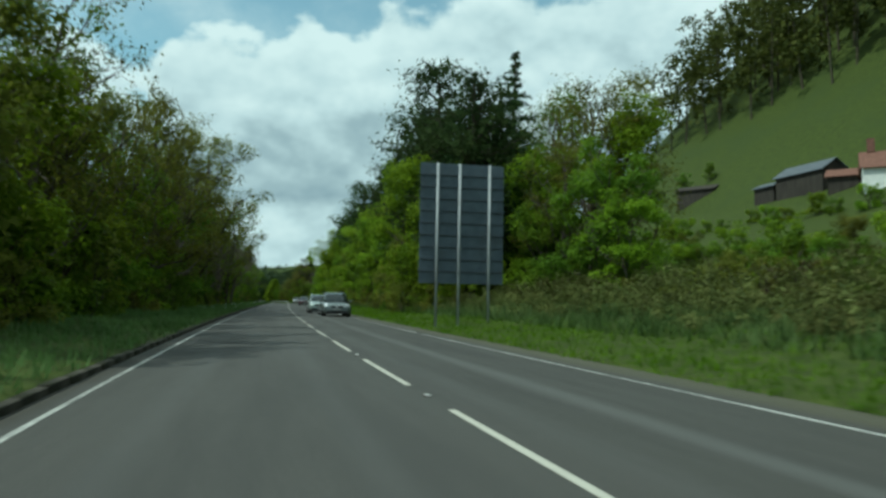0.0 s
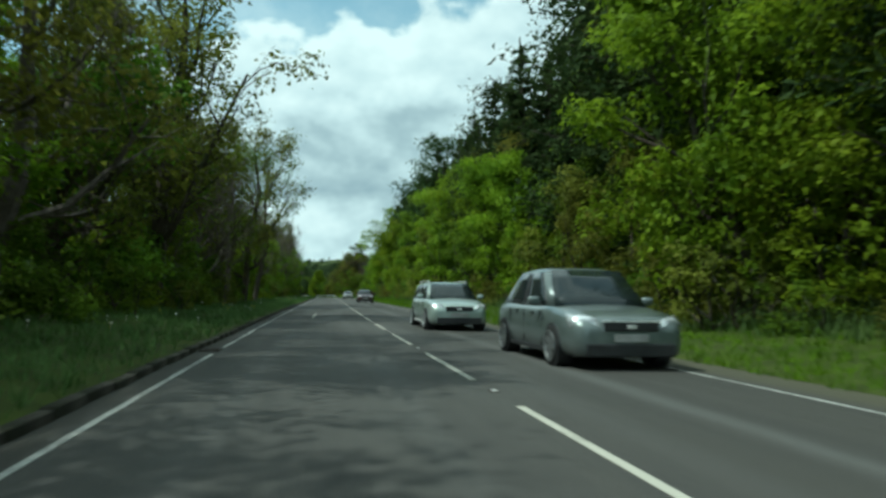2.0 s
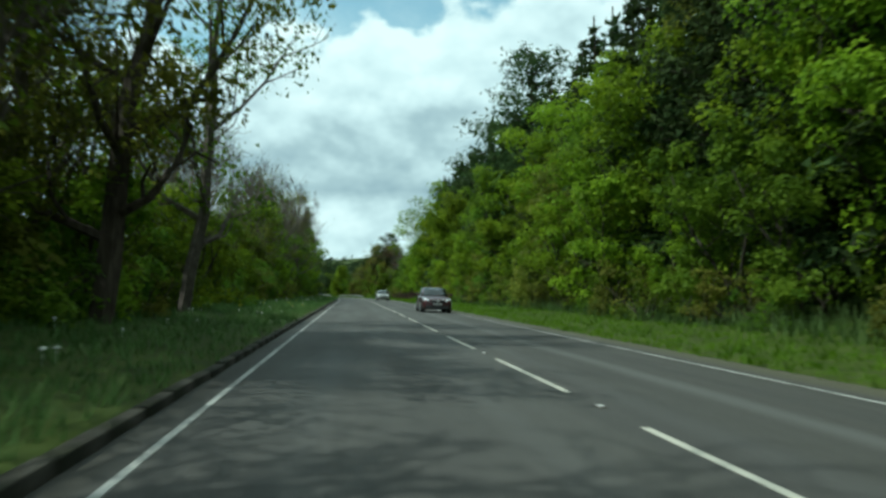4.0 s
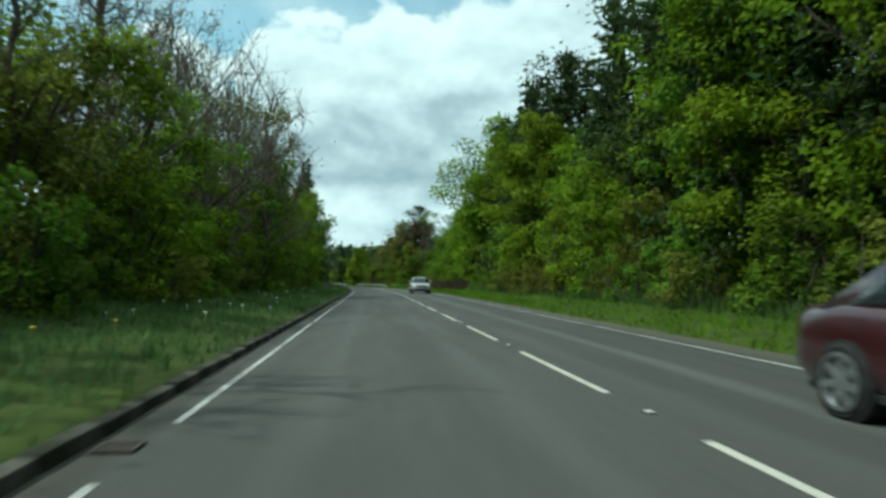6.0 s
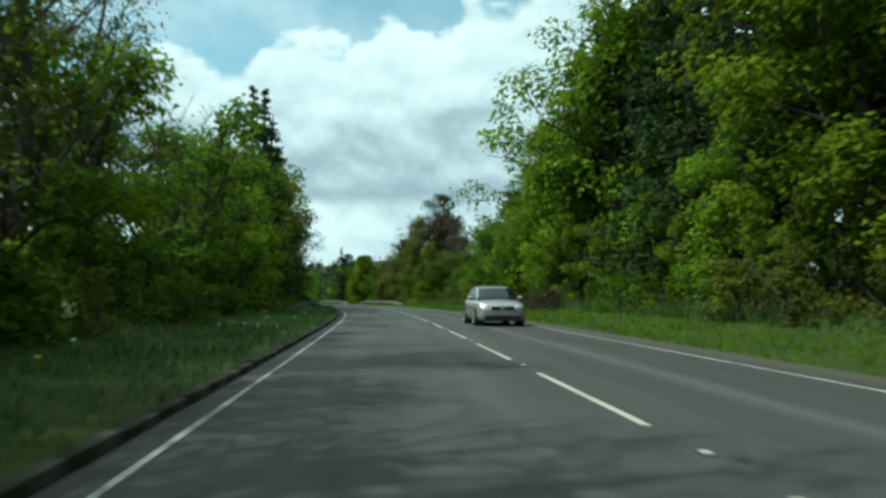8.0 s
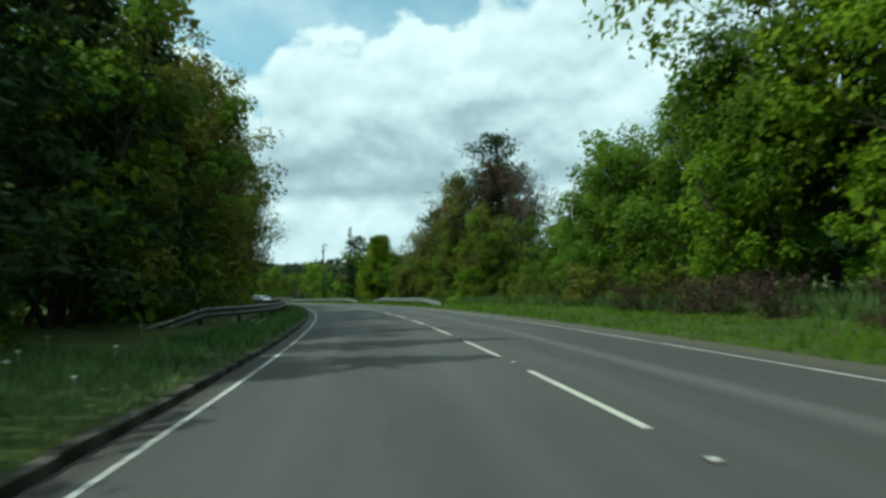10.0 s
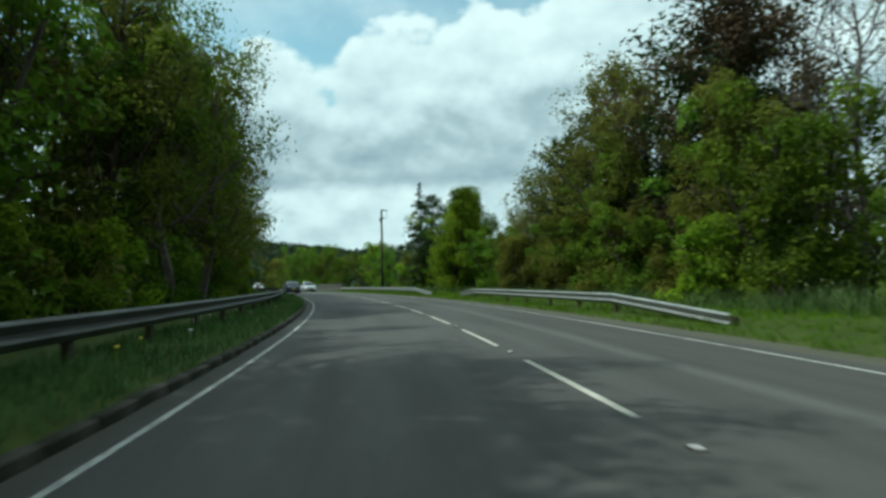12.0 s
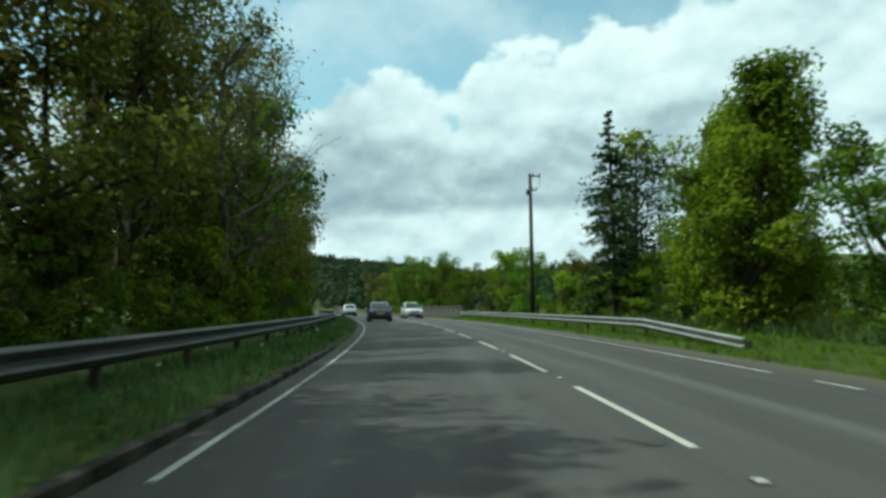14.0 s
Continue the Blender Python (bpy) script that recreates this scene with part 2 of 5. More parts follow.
NEEDLES = leaf_material("dark_needles", (0.022, 0.044, 0.014), (0.055, 0.085, 0.026), 0.25, 0.9)
LEAF_HILL = leaf_material("hillside_wood_leaves", (0.032, 0.042, 0.010), (0.095, 0.105, 0.022), 0.25)
LEAF_FAR = leaf_material("distant_leaves", (0.02, 0.042, 0.018), (0.05, 0.08, 0.03), 0.2)
BRACKEN = leaf_material("faded_bracken", (0.052, 0.066, 0.016), (0.135, 0.15, 0.045), 0.25)
RUSTY_SHRUB = leaf_material("rust_brown_twiggy_shrub", (0.045, 0.026, 0.020), (0.10, 0.06, 0.045), 0.2)


# ---------------------------------------------------------------- the line of the road
CURVE_STEP, CURVES = 15.0, [-1.505, -1.293, -1.04, -0.662, -0.345, -0.408, -0.389, -0.173, 0.011, 0.055, -0.008, -0.078, 0.281, 1.202,
                            2.326, 2.695, 2.487, 3.301, 3.216, 2.7, 2.6, 2.6, 2.6, 2.4, 1.8, 0.8, 0.0, 0.0]
BEND_STEP, BENDS = 40.0, [0.133, 0.301, 0.161, -0.178, -0.434, -0.339, -0.33, -0.297, -0.106, -0.042, -0.021]
GRID = np.arange(-600.0, 2601.0, 2.0)
inside = (GRID > -40) & (GRID < 385)
turn = np.cumsum(np.where(inside, np.interp(GRID, -20 + CURVE_STEP * np.arange(len(CURVES)), CURVES) * 1e-3, 0)) * 2
zero = int(np.argmin(abs(GRID)))
turn -= turn[zero]
ROAD_X = np.cumsum(-np.sin(turn)) * 2
ROAD_Y = np.cumsum(np.cos(turn)) * 2
ROAD_X, ROAD_Y = ROAD_X - ROAD_X[zero], ROAD_Y - ROAD_Y[zero]
slope = np.cumsum(np.where(inside, np.interp(GRID, -20 + BEND_STEP * np.arange(len(BENDS)), BENDS) * 1e-4, 0)) * 2
slope -= slope[zero]
slope = np.where(GRID > 385, 0, np.where(GRID < -40, 0, slope))
ROAD_Z = np.cumsum(slope) * 2
ROAD_Z -= ROAD_Z[zero]
LEFT_LINE, RIGHT_LINE, MODULE, PHASE, MARK = -3.738, 3.442, 6.0, -0.06, 3.92
KERB_AT, ROAD_EDGE = -4.10, 4.65


def heading(s):
    return float(np.interp(s, GRID, turn))


def at(s, o=0.0, up=0.0):
    """The place s metres along the road, o to the right of its middle line, up above its surface."""
    a = heading(s)
    return Vector((float(np.interp(s, GRID, ROAD_X)) + o * math.cos(a), float(np.interp(s, GRID, ROAD_Y)) + o * math.sin(a), float(np.interp(s, GRID, ROAD_Z)) + up))


def smooth(v, low, high):
    v = np.clip((v - low) / (high - low), 0, 1)
    return v * v * (3 - 2 * v)


def rise(s, o):
    """The ground's height above the road's surface."""
    s, o = np.asarray(s, float), np.asarray(o, float)
    left = np.interp(-o, [4.11, 4.21, 4.31, 6.0, 8.5, 11, 30, 90, 250, 600], [-0.14, 0.0, 0.065, 0.17, 0.34, 0.6, 0.4, 0.0, 2, 8])
    left = left - smooth(s, 330, 420) * 0.25
    right_hill = np.interp(o, [4.5, 5.2, 7, 9, 14, 22, 34, 50, 60, 68, 95, 112, 130, 200, 300, 600], [-0.02, 0.02, 0.12, 0.35, 1.3, 2.4, 4.0, 8.5, 12.8, 16.8, 41, 60, 78, 125, 150, 170])
    right_flat = np.interp(o, [4.5, 5.2, 7, 9, 14, 22, 34, 90, 250, 600], [-0.02, 0.02, 0.1, 0.1, -0.2, -0.8, -1.5, -2, 2, 25])
    hill = 1 - smooth(s, 165, 262)
    right = right_hill * hill + right_flat * (1 - hill)
    far = smooth(s, 520, 1250) * np.interp(o, [-600, -100, 50, 160, 260, 330, 450, 600], [70, 70, 60, 46, 32, 36, 44, 50]) + smooth(-o, 120, 520) * smooth(s, 180, 520) * 22
    low = np.where(o < 0, left, right)
    inner = np.where(o < 0, -o < 4.08, o < 4.41)
    bumps = 0.02 * np.sin(s * 0.41 + o) + 0.03 * np.sin(s * 0.17 - 1.3 * o)
    low = low + np.where(inner, 0, bumps * np.clip((np.abs(o) - 4.5) / 2, 0, 1))
    return np.where(inner, -0.12, low + far)


def on(s, o, up=0.0):
    """A place on the ground."""
    return at(s, o, float(rise(s, o)) + up)


def mesh_object(name, verts, faces, mat=None, parent=None, label="", smooth_faces=False, mats=None, face_mats=None):
    mesh = bpy.data.meshes.new(name)
    mesh.from_pydata([tuple(v) for v in verts], [], [tuple(f) for f in faces])
    for one in (mats or ([mat] if mat else [])):
        mesh.materials.append(one)
    if face_mats is not None:
        mesh.polygons.foreach_set("material_index", np.asarray(face_mats, dtype=np.int32))
    if smooth_faces:
        mesh.polygons.foreach_set("use_smooth", np.ones(len(mesh.polygons), dtype=bool))
    mesh.update()
    ob = new(name, mesh)
    if parent:
        ob.parent = parent
    return tagged(ob, label)


def part(name, bm, mat, parent, label="", smooth_faces=False, m=None):
    """Links a bmesh as one mesh object under a thing or under a part."""
    mesh = bpy.data.meshes.new(name)
    bmesh.ops.recalc_face_normals(bm, faces=bm.faces)
    bm.to_mesh(mesh)
    bm.free()
    mesh.materials.append(mat)
    if smooth_faces:
        mesh.polygons.foreach_set("use_smooth", np.ones(len(mesh.polygons), dtype=bool))
    ob = new(name, mesh)
    ob.parent = parent
    if m is not None:
        ob.matrix_basis = m
    return tagged(ob, label)


def box(size, middle=(0, 0, 0), bevel=0.0, bm=None):
    made = bm or bmesh.new()
    got = bmesh.ops.create_cube(made, size=1.0, matrix=Matrix.Translation(middle) @ Matrix.Diagonal((*size, 1)))
    if bevel:
        edges = list({e for v in got["verts"] for e in v.link_edges})
        bmesh.ops.bevel(made, geom=edges, offset=bevel, segments=2, affect="EDGES", profile=0.6)
    return made


def tube(r0, r1, length, sides=12, bm=None, m=None):
    made = bm or bmesh.new()
    bmesh.ops.create_cone(made, cap_ends=True, segments=sides, radius1=r0, radius2=r1, depth=length, matrix=(m or Matrix()) @ Matrix.Translation((0, 0, length / 2)))
    return made


def thing(name, label, category, m=None, group="", kind=""):
    ob = new(name)
    ob.empty_display_size = 0.2
    if m is not None:
        ob.matrix_basis = m
    return tagged(ob, label, category, group, kind)


def strip(s0, s1, step, offsets, heights, ground=False):
    """A ribbon along the road: rows of vertices at the given offsets and heights."""
    n_rows = max(2, int(round((s1 - s0) / step)) + 1)
    verts, faces, flat = [], [], []
    for s in np.linspace(s0, s1, n_rows):
        for o, h in zip(offsets, heights):
            verts.append(on(s, o, h) if ground else at(s, o, h))
            flat.append((o, s))
    k = len(offsets)
    for i in range(n_rows - 1):
        for j in range(k - 1):
            a = i * k + j
            faces.append((a, a + 1, a + k + 1, a + k))
    return verts, faces, flat


# ---------------------------------------------------------------- ground and road
s_lines = np.concatenate([np.arange(-600, -60, 40.0), np.arange(-60, 400, 2.5), np.arange(400, 700, 15.0), np.arange(700, 2401, 60.0)])
o_lines = np.concatenate([-np.array([600, 420, 300, 200, 140, 100, 70, 50, 36, 27, 20, 16, 13, 11, 9.5, 8.5, 7.5, 6.6, 5.8, 5.1, 4.7, 4.45, 4.31, 4.21, 4.11, 4.0]),
                          np.array([0, 4.4, 4.6, 5.0, 5.6, 6.4, 7.2, 8.2, 9.2, 10.5, 12, 14, 17, 20, 25, 31, 40, 50, 60, 68, 80, 95, 112, 130, 160, 200, 250, 300, 420, 600])])
S, O = np.meshgrid(s_lines, o_lines, indexing="ij")
heads = np.interp(S, GRID, turn)
Z = np.interp(S, GRID, ROAD_Z) + rise(S, O)
sheet = np.stack([np.interp(S, GRID, ROAD_X) + O * np.cos(heads), np.interp(S, GRID, ROAD_Y) + O * np.sin(heads), Z], -1).reshape(-1, 3)
k = len(o_lines)
quads = [(i * k + j, i * k + j + 1, (i + 1) * k + j + 1, (i + 1) * k + j) for i in range(len(s_lines) - 1) for j in range(k - 1)]
ground = mesh_object("ground", sheet, quads, EARTH, smooth_faces=True)
tagged(ground, "grassy roadside earth rising into a green hillside", "ground", kind="structure")

cross = np.linspace(KERB_AT - 0.02, ROAD_EDGE, 15)
verts, faces, flat = strip(-60, 420, 2.0, cross, [0.05 * (1 - (o / 4.6) ** 2) - 0.05 for o in cross])
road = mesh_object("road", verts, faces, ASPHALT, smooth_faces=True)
uv = road.data.uv_layers.new(name="flat")
uv.data.foreach_set("uv", np.array([flat[loop.vertex_index] for loop in road.data.loops], dtype=np.float32).ravel())
tagged(road, "worn grey asphalt two-lane road with tyre-polished strips", "road", kind="structure")


def crown(o):
    return 0.05 * (1 - (o / 4.6) ** 2) - 0.05


def marking(name, s0, s1, o, wide, mat, parent, step=2.0, ragged=0.0):
    n_rows = max(2, int((s1 - s0) / step) + 1)
    verts = []
    for i, s in enumerate(np.linspace(s0, s1, n_rows)):
        w = wide * (1 + ragged * (random.random() - 0.5)) / 2
        verts += [at(s, o - w, crown(o) + 0.004), at(s, o + w, crown(o) + 0.004), at(s, o - w, crown(o) - 0.01), at(s, o + w, crown(o) - 0.01)]
    faces = []
    for i in range(n_rows - 1):
        a, b = 4 * i, 4 * i + 4
        faces += [(a, a + 1, b + 1, b), (a + 2, a, b, b + 2), (a + 1, a + 3, b + 3, b + 1)]
    faces += [(0, 2, 3, 1), (4 * n_rows - 4, 4 * n_rows - 3, 4 * n_rows - 1, 4 * n_rows - 2)]
    return mesh_object(name, verts, faces, mat, parent)


# ---------------------------------------------------------------- plants
def prisms(segments, sides):
    """Tapered limbs from rows (p0, p1, r0, r1)."""
    p0 = np.array([a for a, b, c, d in segments], float)
    p1 = np.array([b for a, b, c, d in segments], float)
    r0 = np.array([c for a, b, c, d in segments], float)
    r1 = np.array([d for a, b, c, d in segments], float)
    way = p1 - p0
    way /= np.linalg.norm(way, axis=1)[:, None] + 1e-9
    helper = np.where(abs(way[:, 2:3]) > 0.9, [[1.0, 0, 0]], [[0, 0, 1.0]])
    u = np.cross(way, helper)
    u /= np.linalg.norm(u, axis=1)[:, None]
    v = np.cross(way, u)
    verts = []
    for k in range(sides):
        a = 2 * math.pi * k / sides
        ring = u * math.cos(a) + v * math.sin(a)
        verts += [p0 + ring * r0[:, None], p1 + ring * r1[:, None]]
    verts = np.stack(verts, 1)
    n = len(segments)
    base = (np.arange(n) * 2 * sides)[:, None]
    faces = np.stack([base + np.array([[2 * k, 2 * ((k + 1) % sides), 2 * ((k + 1) % sides) + 1, 2 * k + 1]]) for k in range(sides)], 1).reshape(-1, 4)
    return verts.reshape(-1, 3), faces


def leaves(centres, length, width, rng, up=0.35, outward=None):
    """Leaf sprays, one small pointed piece each."""
    n = len(centres)
    normal = rng.normal(size=(n, 3)) * 0.75
    normal[:, 2] += up * 2
    if outward is not None:
        normal += outward
    normal /= np.linalg.norm(normal, axis=1)[:, None]
    along = np.cross(normal, rng.normal(size=(n, 3)))
    along /= np.linalg.norm(along, axis=1)[:, None]
    side = np.cross(normal, along)
    size = rng.uniform(0.6, 1.35, (n, 1))
    droop = normal * length * 0.18 * rng.uniform(-1, 1, (n, 1))
    a = centres - along * length * 0.45 * size - side * width * 0.42 * size
    b = centres - along * length * 0.22 * size + side * width * 0.62 * size + droop
    c = centres + along * length * 0.62 * size
    verts = np.stack([a, b, c], 1).reshape(-1, 3)
    faces = np.arange(3 * n).reshape(-1, 3)
    return verts, faces


def limbs(base, way, length, radius, rng, bend=0.25, pieces=3, lift=0.15):
    """One wandering limb, as pieces."""
    out, p, r = [], np.array(base, float), radius
    way = np.array(way, float) / np.linalg.norm(way)
    for i in range(pieces):
        q = p + way * length / pieces
        out.append((p, q, r, r * 0.72))
        p, r = q, r * 0.72
        way = way + rng.normal(size=3) * bend + np.array([0, 0, lift])
        way /= np.linalg.norm(way)
    return out, p, way, r


def skeleton_of(rng, height, spread, trunk, stems=1, low=0.2, limb_count=11, subs=5, twigs=3, lift=0.22, taper=0.0):
    thick, thin, fine, tips = [], [], [], []
    for stem in range(stems):
        lean = rng.normal(size=2) * (0.10 if stems == 1 else 0.26)
        p, r = np.array([0.0, 0, -0.3]) + (np.append(rng.normal(size=2) * 0.35, 0) if stems > 1 else 0), trunk / math.sqrt(stems)
        nodes = []
        steps = 7
        for i in range(steps):
            q = p + np.array([*(lean + rng.normal(size=2) * 0.13), 1.0]) * height * 0.86 / steps
            r1 = trunk / math.sqrt(stems) * (1 - (i + 1) / (steps + 0.6)) ** 0.8 + 0.02
            thick.append((p, q, r, r1))
            nodes.append((p, q, r1))
            p, r = q, r1
        tips.append(p)
        count = max(3, limb_count // stems)
        for j in range(count):
            f = low + (0.97 - low) * (j + rng.uniform(0, 0.9)) / count
            i = min(steps - 1, int(f * steps))
            a, b, r1 = nodes[i]
            base = a + (b - a) * (f * steps - i)
            turn_at = 2.4 * j + rng.uniform(-0.5, 0.5) + stem * 2.1
            reach = spread * (1.0 - 0.75 * abs(f - 0.42) ** 1.3 * 1.6) * rng.uniform(0.7, 1.2) * (1 - taper * f ** 3)
            up = 0.25 + 0.9 * f
            got, tip, way, rr = limbs(base, (math.cos(turn_at), math.sin(turn_at), up), max(0.8, reach), max(0.03, r1 * 0.55), rng, 0.2, 3, lift)
            thick += got
            tips.append(tip)
            for q in range(subs):
                seg = got[min(2, 1 + q * 2 // subs)] if q else got[0]
                start = seg[0] + (seg[1] - seg[0]) * rng.uniform(0.2, 1)
                w2 = (seg[1] - seg[0]) / np.linalg.norm(seg[1] - seg[0]) + rng.normal(size=3) * 0.75 + np.array([0, 0, 0.2])
                got2, tip2, way2, r2 = limbs(start, w2, max(0.6, reach * rng.uniform(0.3, 0.55)), max(0.018, seg[2] * 0.5), rng, 0.3, 2, lift)
                thin += got2
                tips.append(tip2)
                for z in range(twigs):
                    seg2 = got2[rng.integers(0, 2)]
                    start2 = seg2[0] + (seg2[1] - seg2[0]) * rng.uniform(0.2, 1)
                    w3 = (seg2[1] - seg2[0]) / np.linalg.norm(seg2[1] - seg2[0]) + rng.normal(size=3) * 0.7
                    got3, tip3, _, _ = limbs(start2, w3, max(0.4, reach * rng.uniform(0.14, 0.3)), 0.010, rng, 0.3, 1, lift)
                    fine += got3
                    tips.append(tip3)
    return thick, thin, fine, np.array(tips)


def plant(name, label, category, seed, height, spread, trunk, leaf_mat, n_leaves, leaf=(0.34, 0.22), stems=1, low=0.2, limb_count=11, subs=5, twigs=3,
          scatter=0.55, lift=0.22, skirt=0, clumps=0, puff_size=0.8, draw_fine=False, crown_name="crown", crown_label="", bark=None, woody=True, taper=0.0):
    """A broadleaf tree or shrub: trunk with its limbs, and a crown of leaf sprays round every twig."""
    rng = np.random.default_rng(seed)
    thick, thin, fine, tips = skeleton_of(rng, height, spread, trunk, stems, low, limb_count, subs, twigs, lift, taper)
    ob = thing(name, label, category)
    if woody:
        v1, f1 = prisms(thick, 5)
        v2, f2 = prisms((thin if stems == 1 or draw_fine else [seg for k, seg in enumerate(thin) if k // 2 % 3 == 0]) + (fine if draw_fine else []), 3)
        mesh_object("trunk", np.concatenate([v1, v2]), list(map(tuple, f1)) + list(map(tuple, f2 + len(v1))), bark or BARK, ob)
    if n_leaves:
        if clumps:
            # rounded masses of leaves at the ends of the limbs, dark hollows between them
            chosen = tips[rng.permutation(len(tips))[:clumps]]
            radius = puff_size * rng.uniform(0.55, 1.25, len(chosen))
            pick = rng.choice(len(chosen), n_leaves, p=radius ** 2 / (radius ** 2).sum())
            facing = rng.normal(size=(n_leaves, 3)) + np.array([0, 0, 0.35])
            facing /= np.linalg.norm(facing, axis=1)[:, None]
            lumps = 1 + 0.28 * np.sin(facing[:, 0] * 5 + pick) * np.sin(facing[:, 1] * 4 + 2 * pick)
            reach = radius[pick] * lumps * (1 - 0.55 * rng.uniform(0, 1, n_leaves) ** 2)
            centres = chosen[pick] + facing * reach[:, None] * np.array([1, 1, 0.72])
        else:
            weight = rng.uniform(0.1, 1.0, len(tips)) ** 2.2
            pick = rng.choice(len(tips), n_leaves, p=weight / weight.sum())
            offset = np.clip(rng.normal(size=(n_leaves, 3)), -1.5, 1.5) * scatter * rng.uniform(0.4, 1.1, (n_leaves, 1))
            offset[:, 2] *= 0.75
            centres = tips[pick] + offset
            facing = offset / (np.linalg.norm(offset, axis=1)[:, None] + 1e-6)
        if skirt:
            hearts = max(6, skirt // 90)
            a = rng.uniform(0, 2 * math.pi, hearts)
            far_out = spread * rng.uniform(0.45, 0.85, hearts)
            heart = np.stack([np.cos(a) * far_out, np.sin(a) * far_out, height * rng.uniform(0.05, 0.36, hearts)], 1)
            which = rng.integers(0, hearts, skirt)
            way = rng.normal(size=(skirt, 3)) + np.array([0, 0, 0.3])
            way /= np.linalg.norm(way, axis=1)[:, None]
            ball = spread * rng.uniform(0.18, 0.32, hearts)
            centres = np.concatenate([centres, heart[which] + way * (ball[which] * rng.uniform(0.5, 1.05, skirt))[:, None]])
            facing = np.concatenate([facing, way])
        high = centres[:, 2] > 0.05
        centres, facing = centres[high], facing[high]
        out = centres - np.array([0, 0, height * 0.5])
        out /= np.linalg.norm(out, axis=1)[:, None] + 1e-6
        out = out * 0.3 + facing * 1.05
        v, f = leaves(centres, leaf[0], leaf[1], rng, 0.5, out)
        mesh_object(crown_name, v, f, leaf_mat, ob, crown_label)
    return ob


def conifer(name, label, seed, height, spread, ragged=0.3, pine=False, low=0.12, sprays=84):
    """A straight trunk with whorls of drooping boughs, set with needle sprays."""
    rng = np.random.default_rng(seed)
    ob = thing(name, label, "tree")
    thick = [(np.array([0, 0, -0.3]), np.array([0.05, 0.02, height * 0.5]), 0.02 * height * 0.8, 0.011 * height), (np.array([0.05, 0.02, height * 0.5]), np.array([0, 0, height]), 0.011 * height, 0.045)]
    spots = []
    z = height * low
    while z < height * 0.985:
        f = (z - height * low) / (height * (1 - low))
        reach0 = spread * ((1 - f) ** 0.8 if not pine else (0.35 + 0.65 * math.sin(math.pi * min(1, 0.25 + 0.72 * f))) * (1 if f < 0.85 else (1 - f) / 0.15 * 0.8 + 0.2))
        for j in range(rng.integers(4, 7)):
            a = rng.uniform(0, 2 * math.pi)
            reach = max(0.28, reach0 * rng.uniform(1 - ragged, 1 + ragged * 0.6))
            droop = (-0.28 if not pine else 0.25) * rng.uniform(0.5, 1.4)
            way = np.array([math.cos(a), math.sin(a), droop + 0.35 * f])
            start = np.array([0, 0, z + rng.uniform(-0.15, 0.15)])
            end = start + way * reach
            thick.append((start, end, 0.035 + 0.004 * reach, 0.012))
            n = max(9, int(sprays * reach / spread))
            t = rng.uniform(0.25 if not pine else 0.45, 1.03, n)
            p = start + np.outer(t, way * reach)
            p += rng.normal(size=(n, 3)) * np.array([0.14, 0.14, 0.08]) * (1.0 if not pine else 1.8) * (0.4 + reach * 0.45)
            spots.append(p)
        z += height * rng.uniform(0.022, 0.042)
    spots = np.concatenate(spots)
    v1, f1 = prisms(thick, 5)
    mesh_object("trunk", v1, f1, BARK, ob)
    out = spots * np.array([1, 1, 0.0])
    out /= np.linalg.norm(out, axis=1)[:, None] + 1e-6
    v, f = leaves(spots, 0.36, 0.15, rng, 0.55, out * 0.5)
    mesh_object("needles", v, f, NEEDLES, ob)
    return ob


class Kind:
    """One built plant that is set out many times; the first setting moves the built one itself."""

    def __init__(self, first):
        self.first, self.used = first, False

    def put(self, s, o, turn_by=0.0, size=1.0, tall=1.0, lean=0.0):
        place = on(s, o, -0.12)
        m = Matrix.Translation(place) @ Matrix.Rotation(radians(turn_by), 4, "Z") @ Matrix.Rotation(radians(lean), 4, "X") @ Matrix.Diagonal((size, size, size * tall, 1))
        if not self.used:
            self.used = True
            self.first.matrix_basis = m
            return self.first
        return copy_thing(self.first, m)


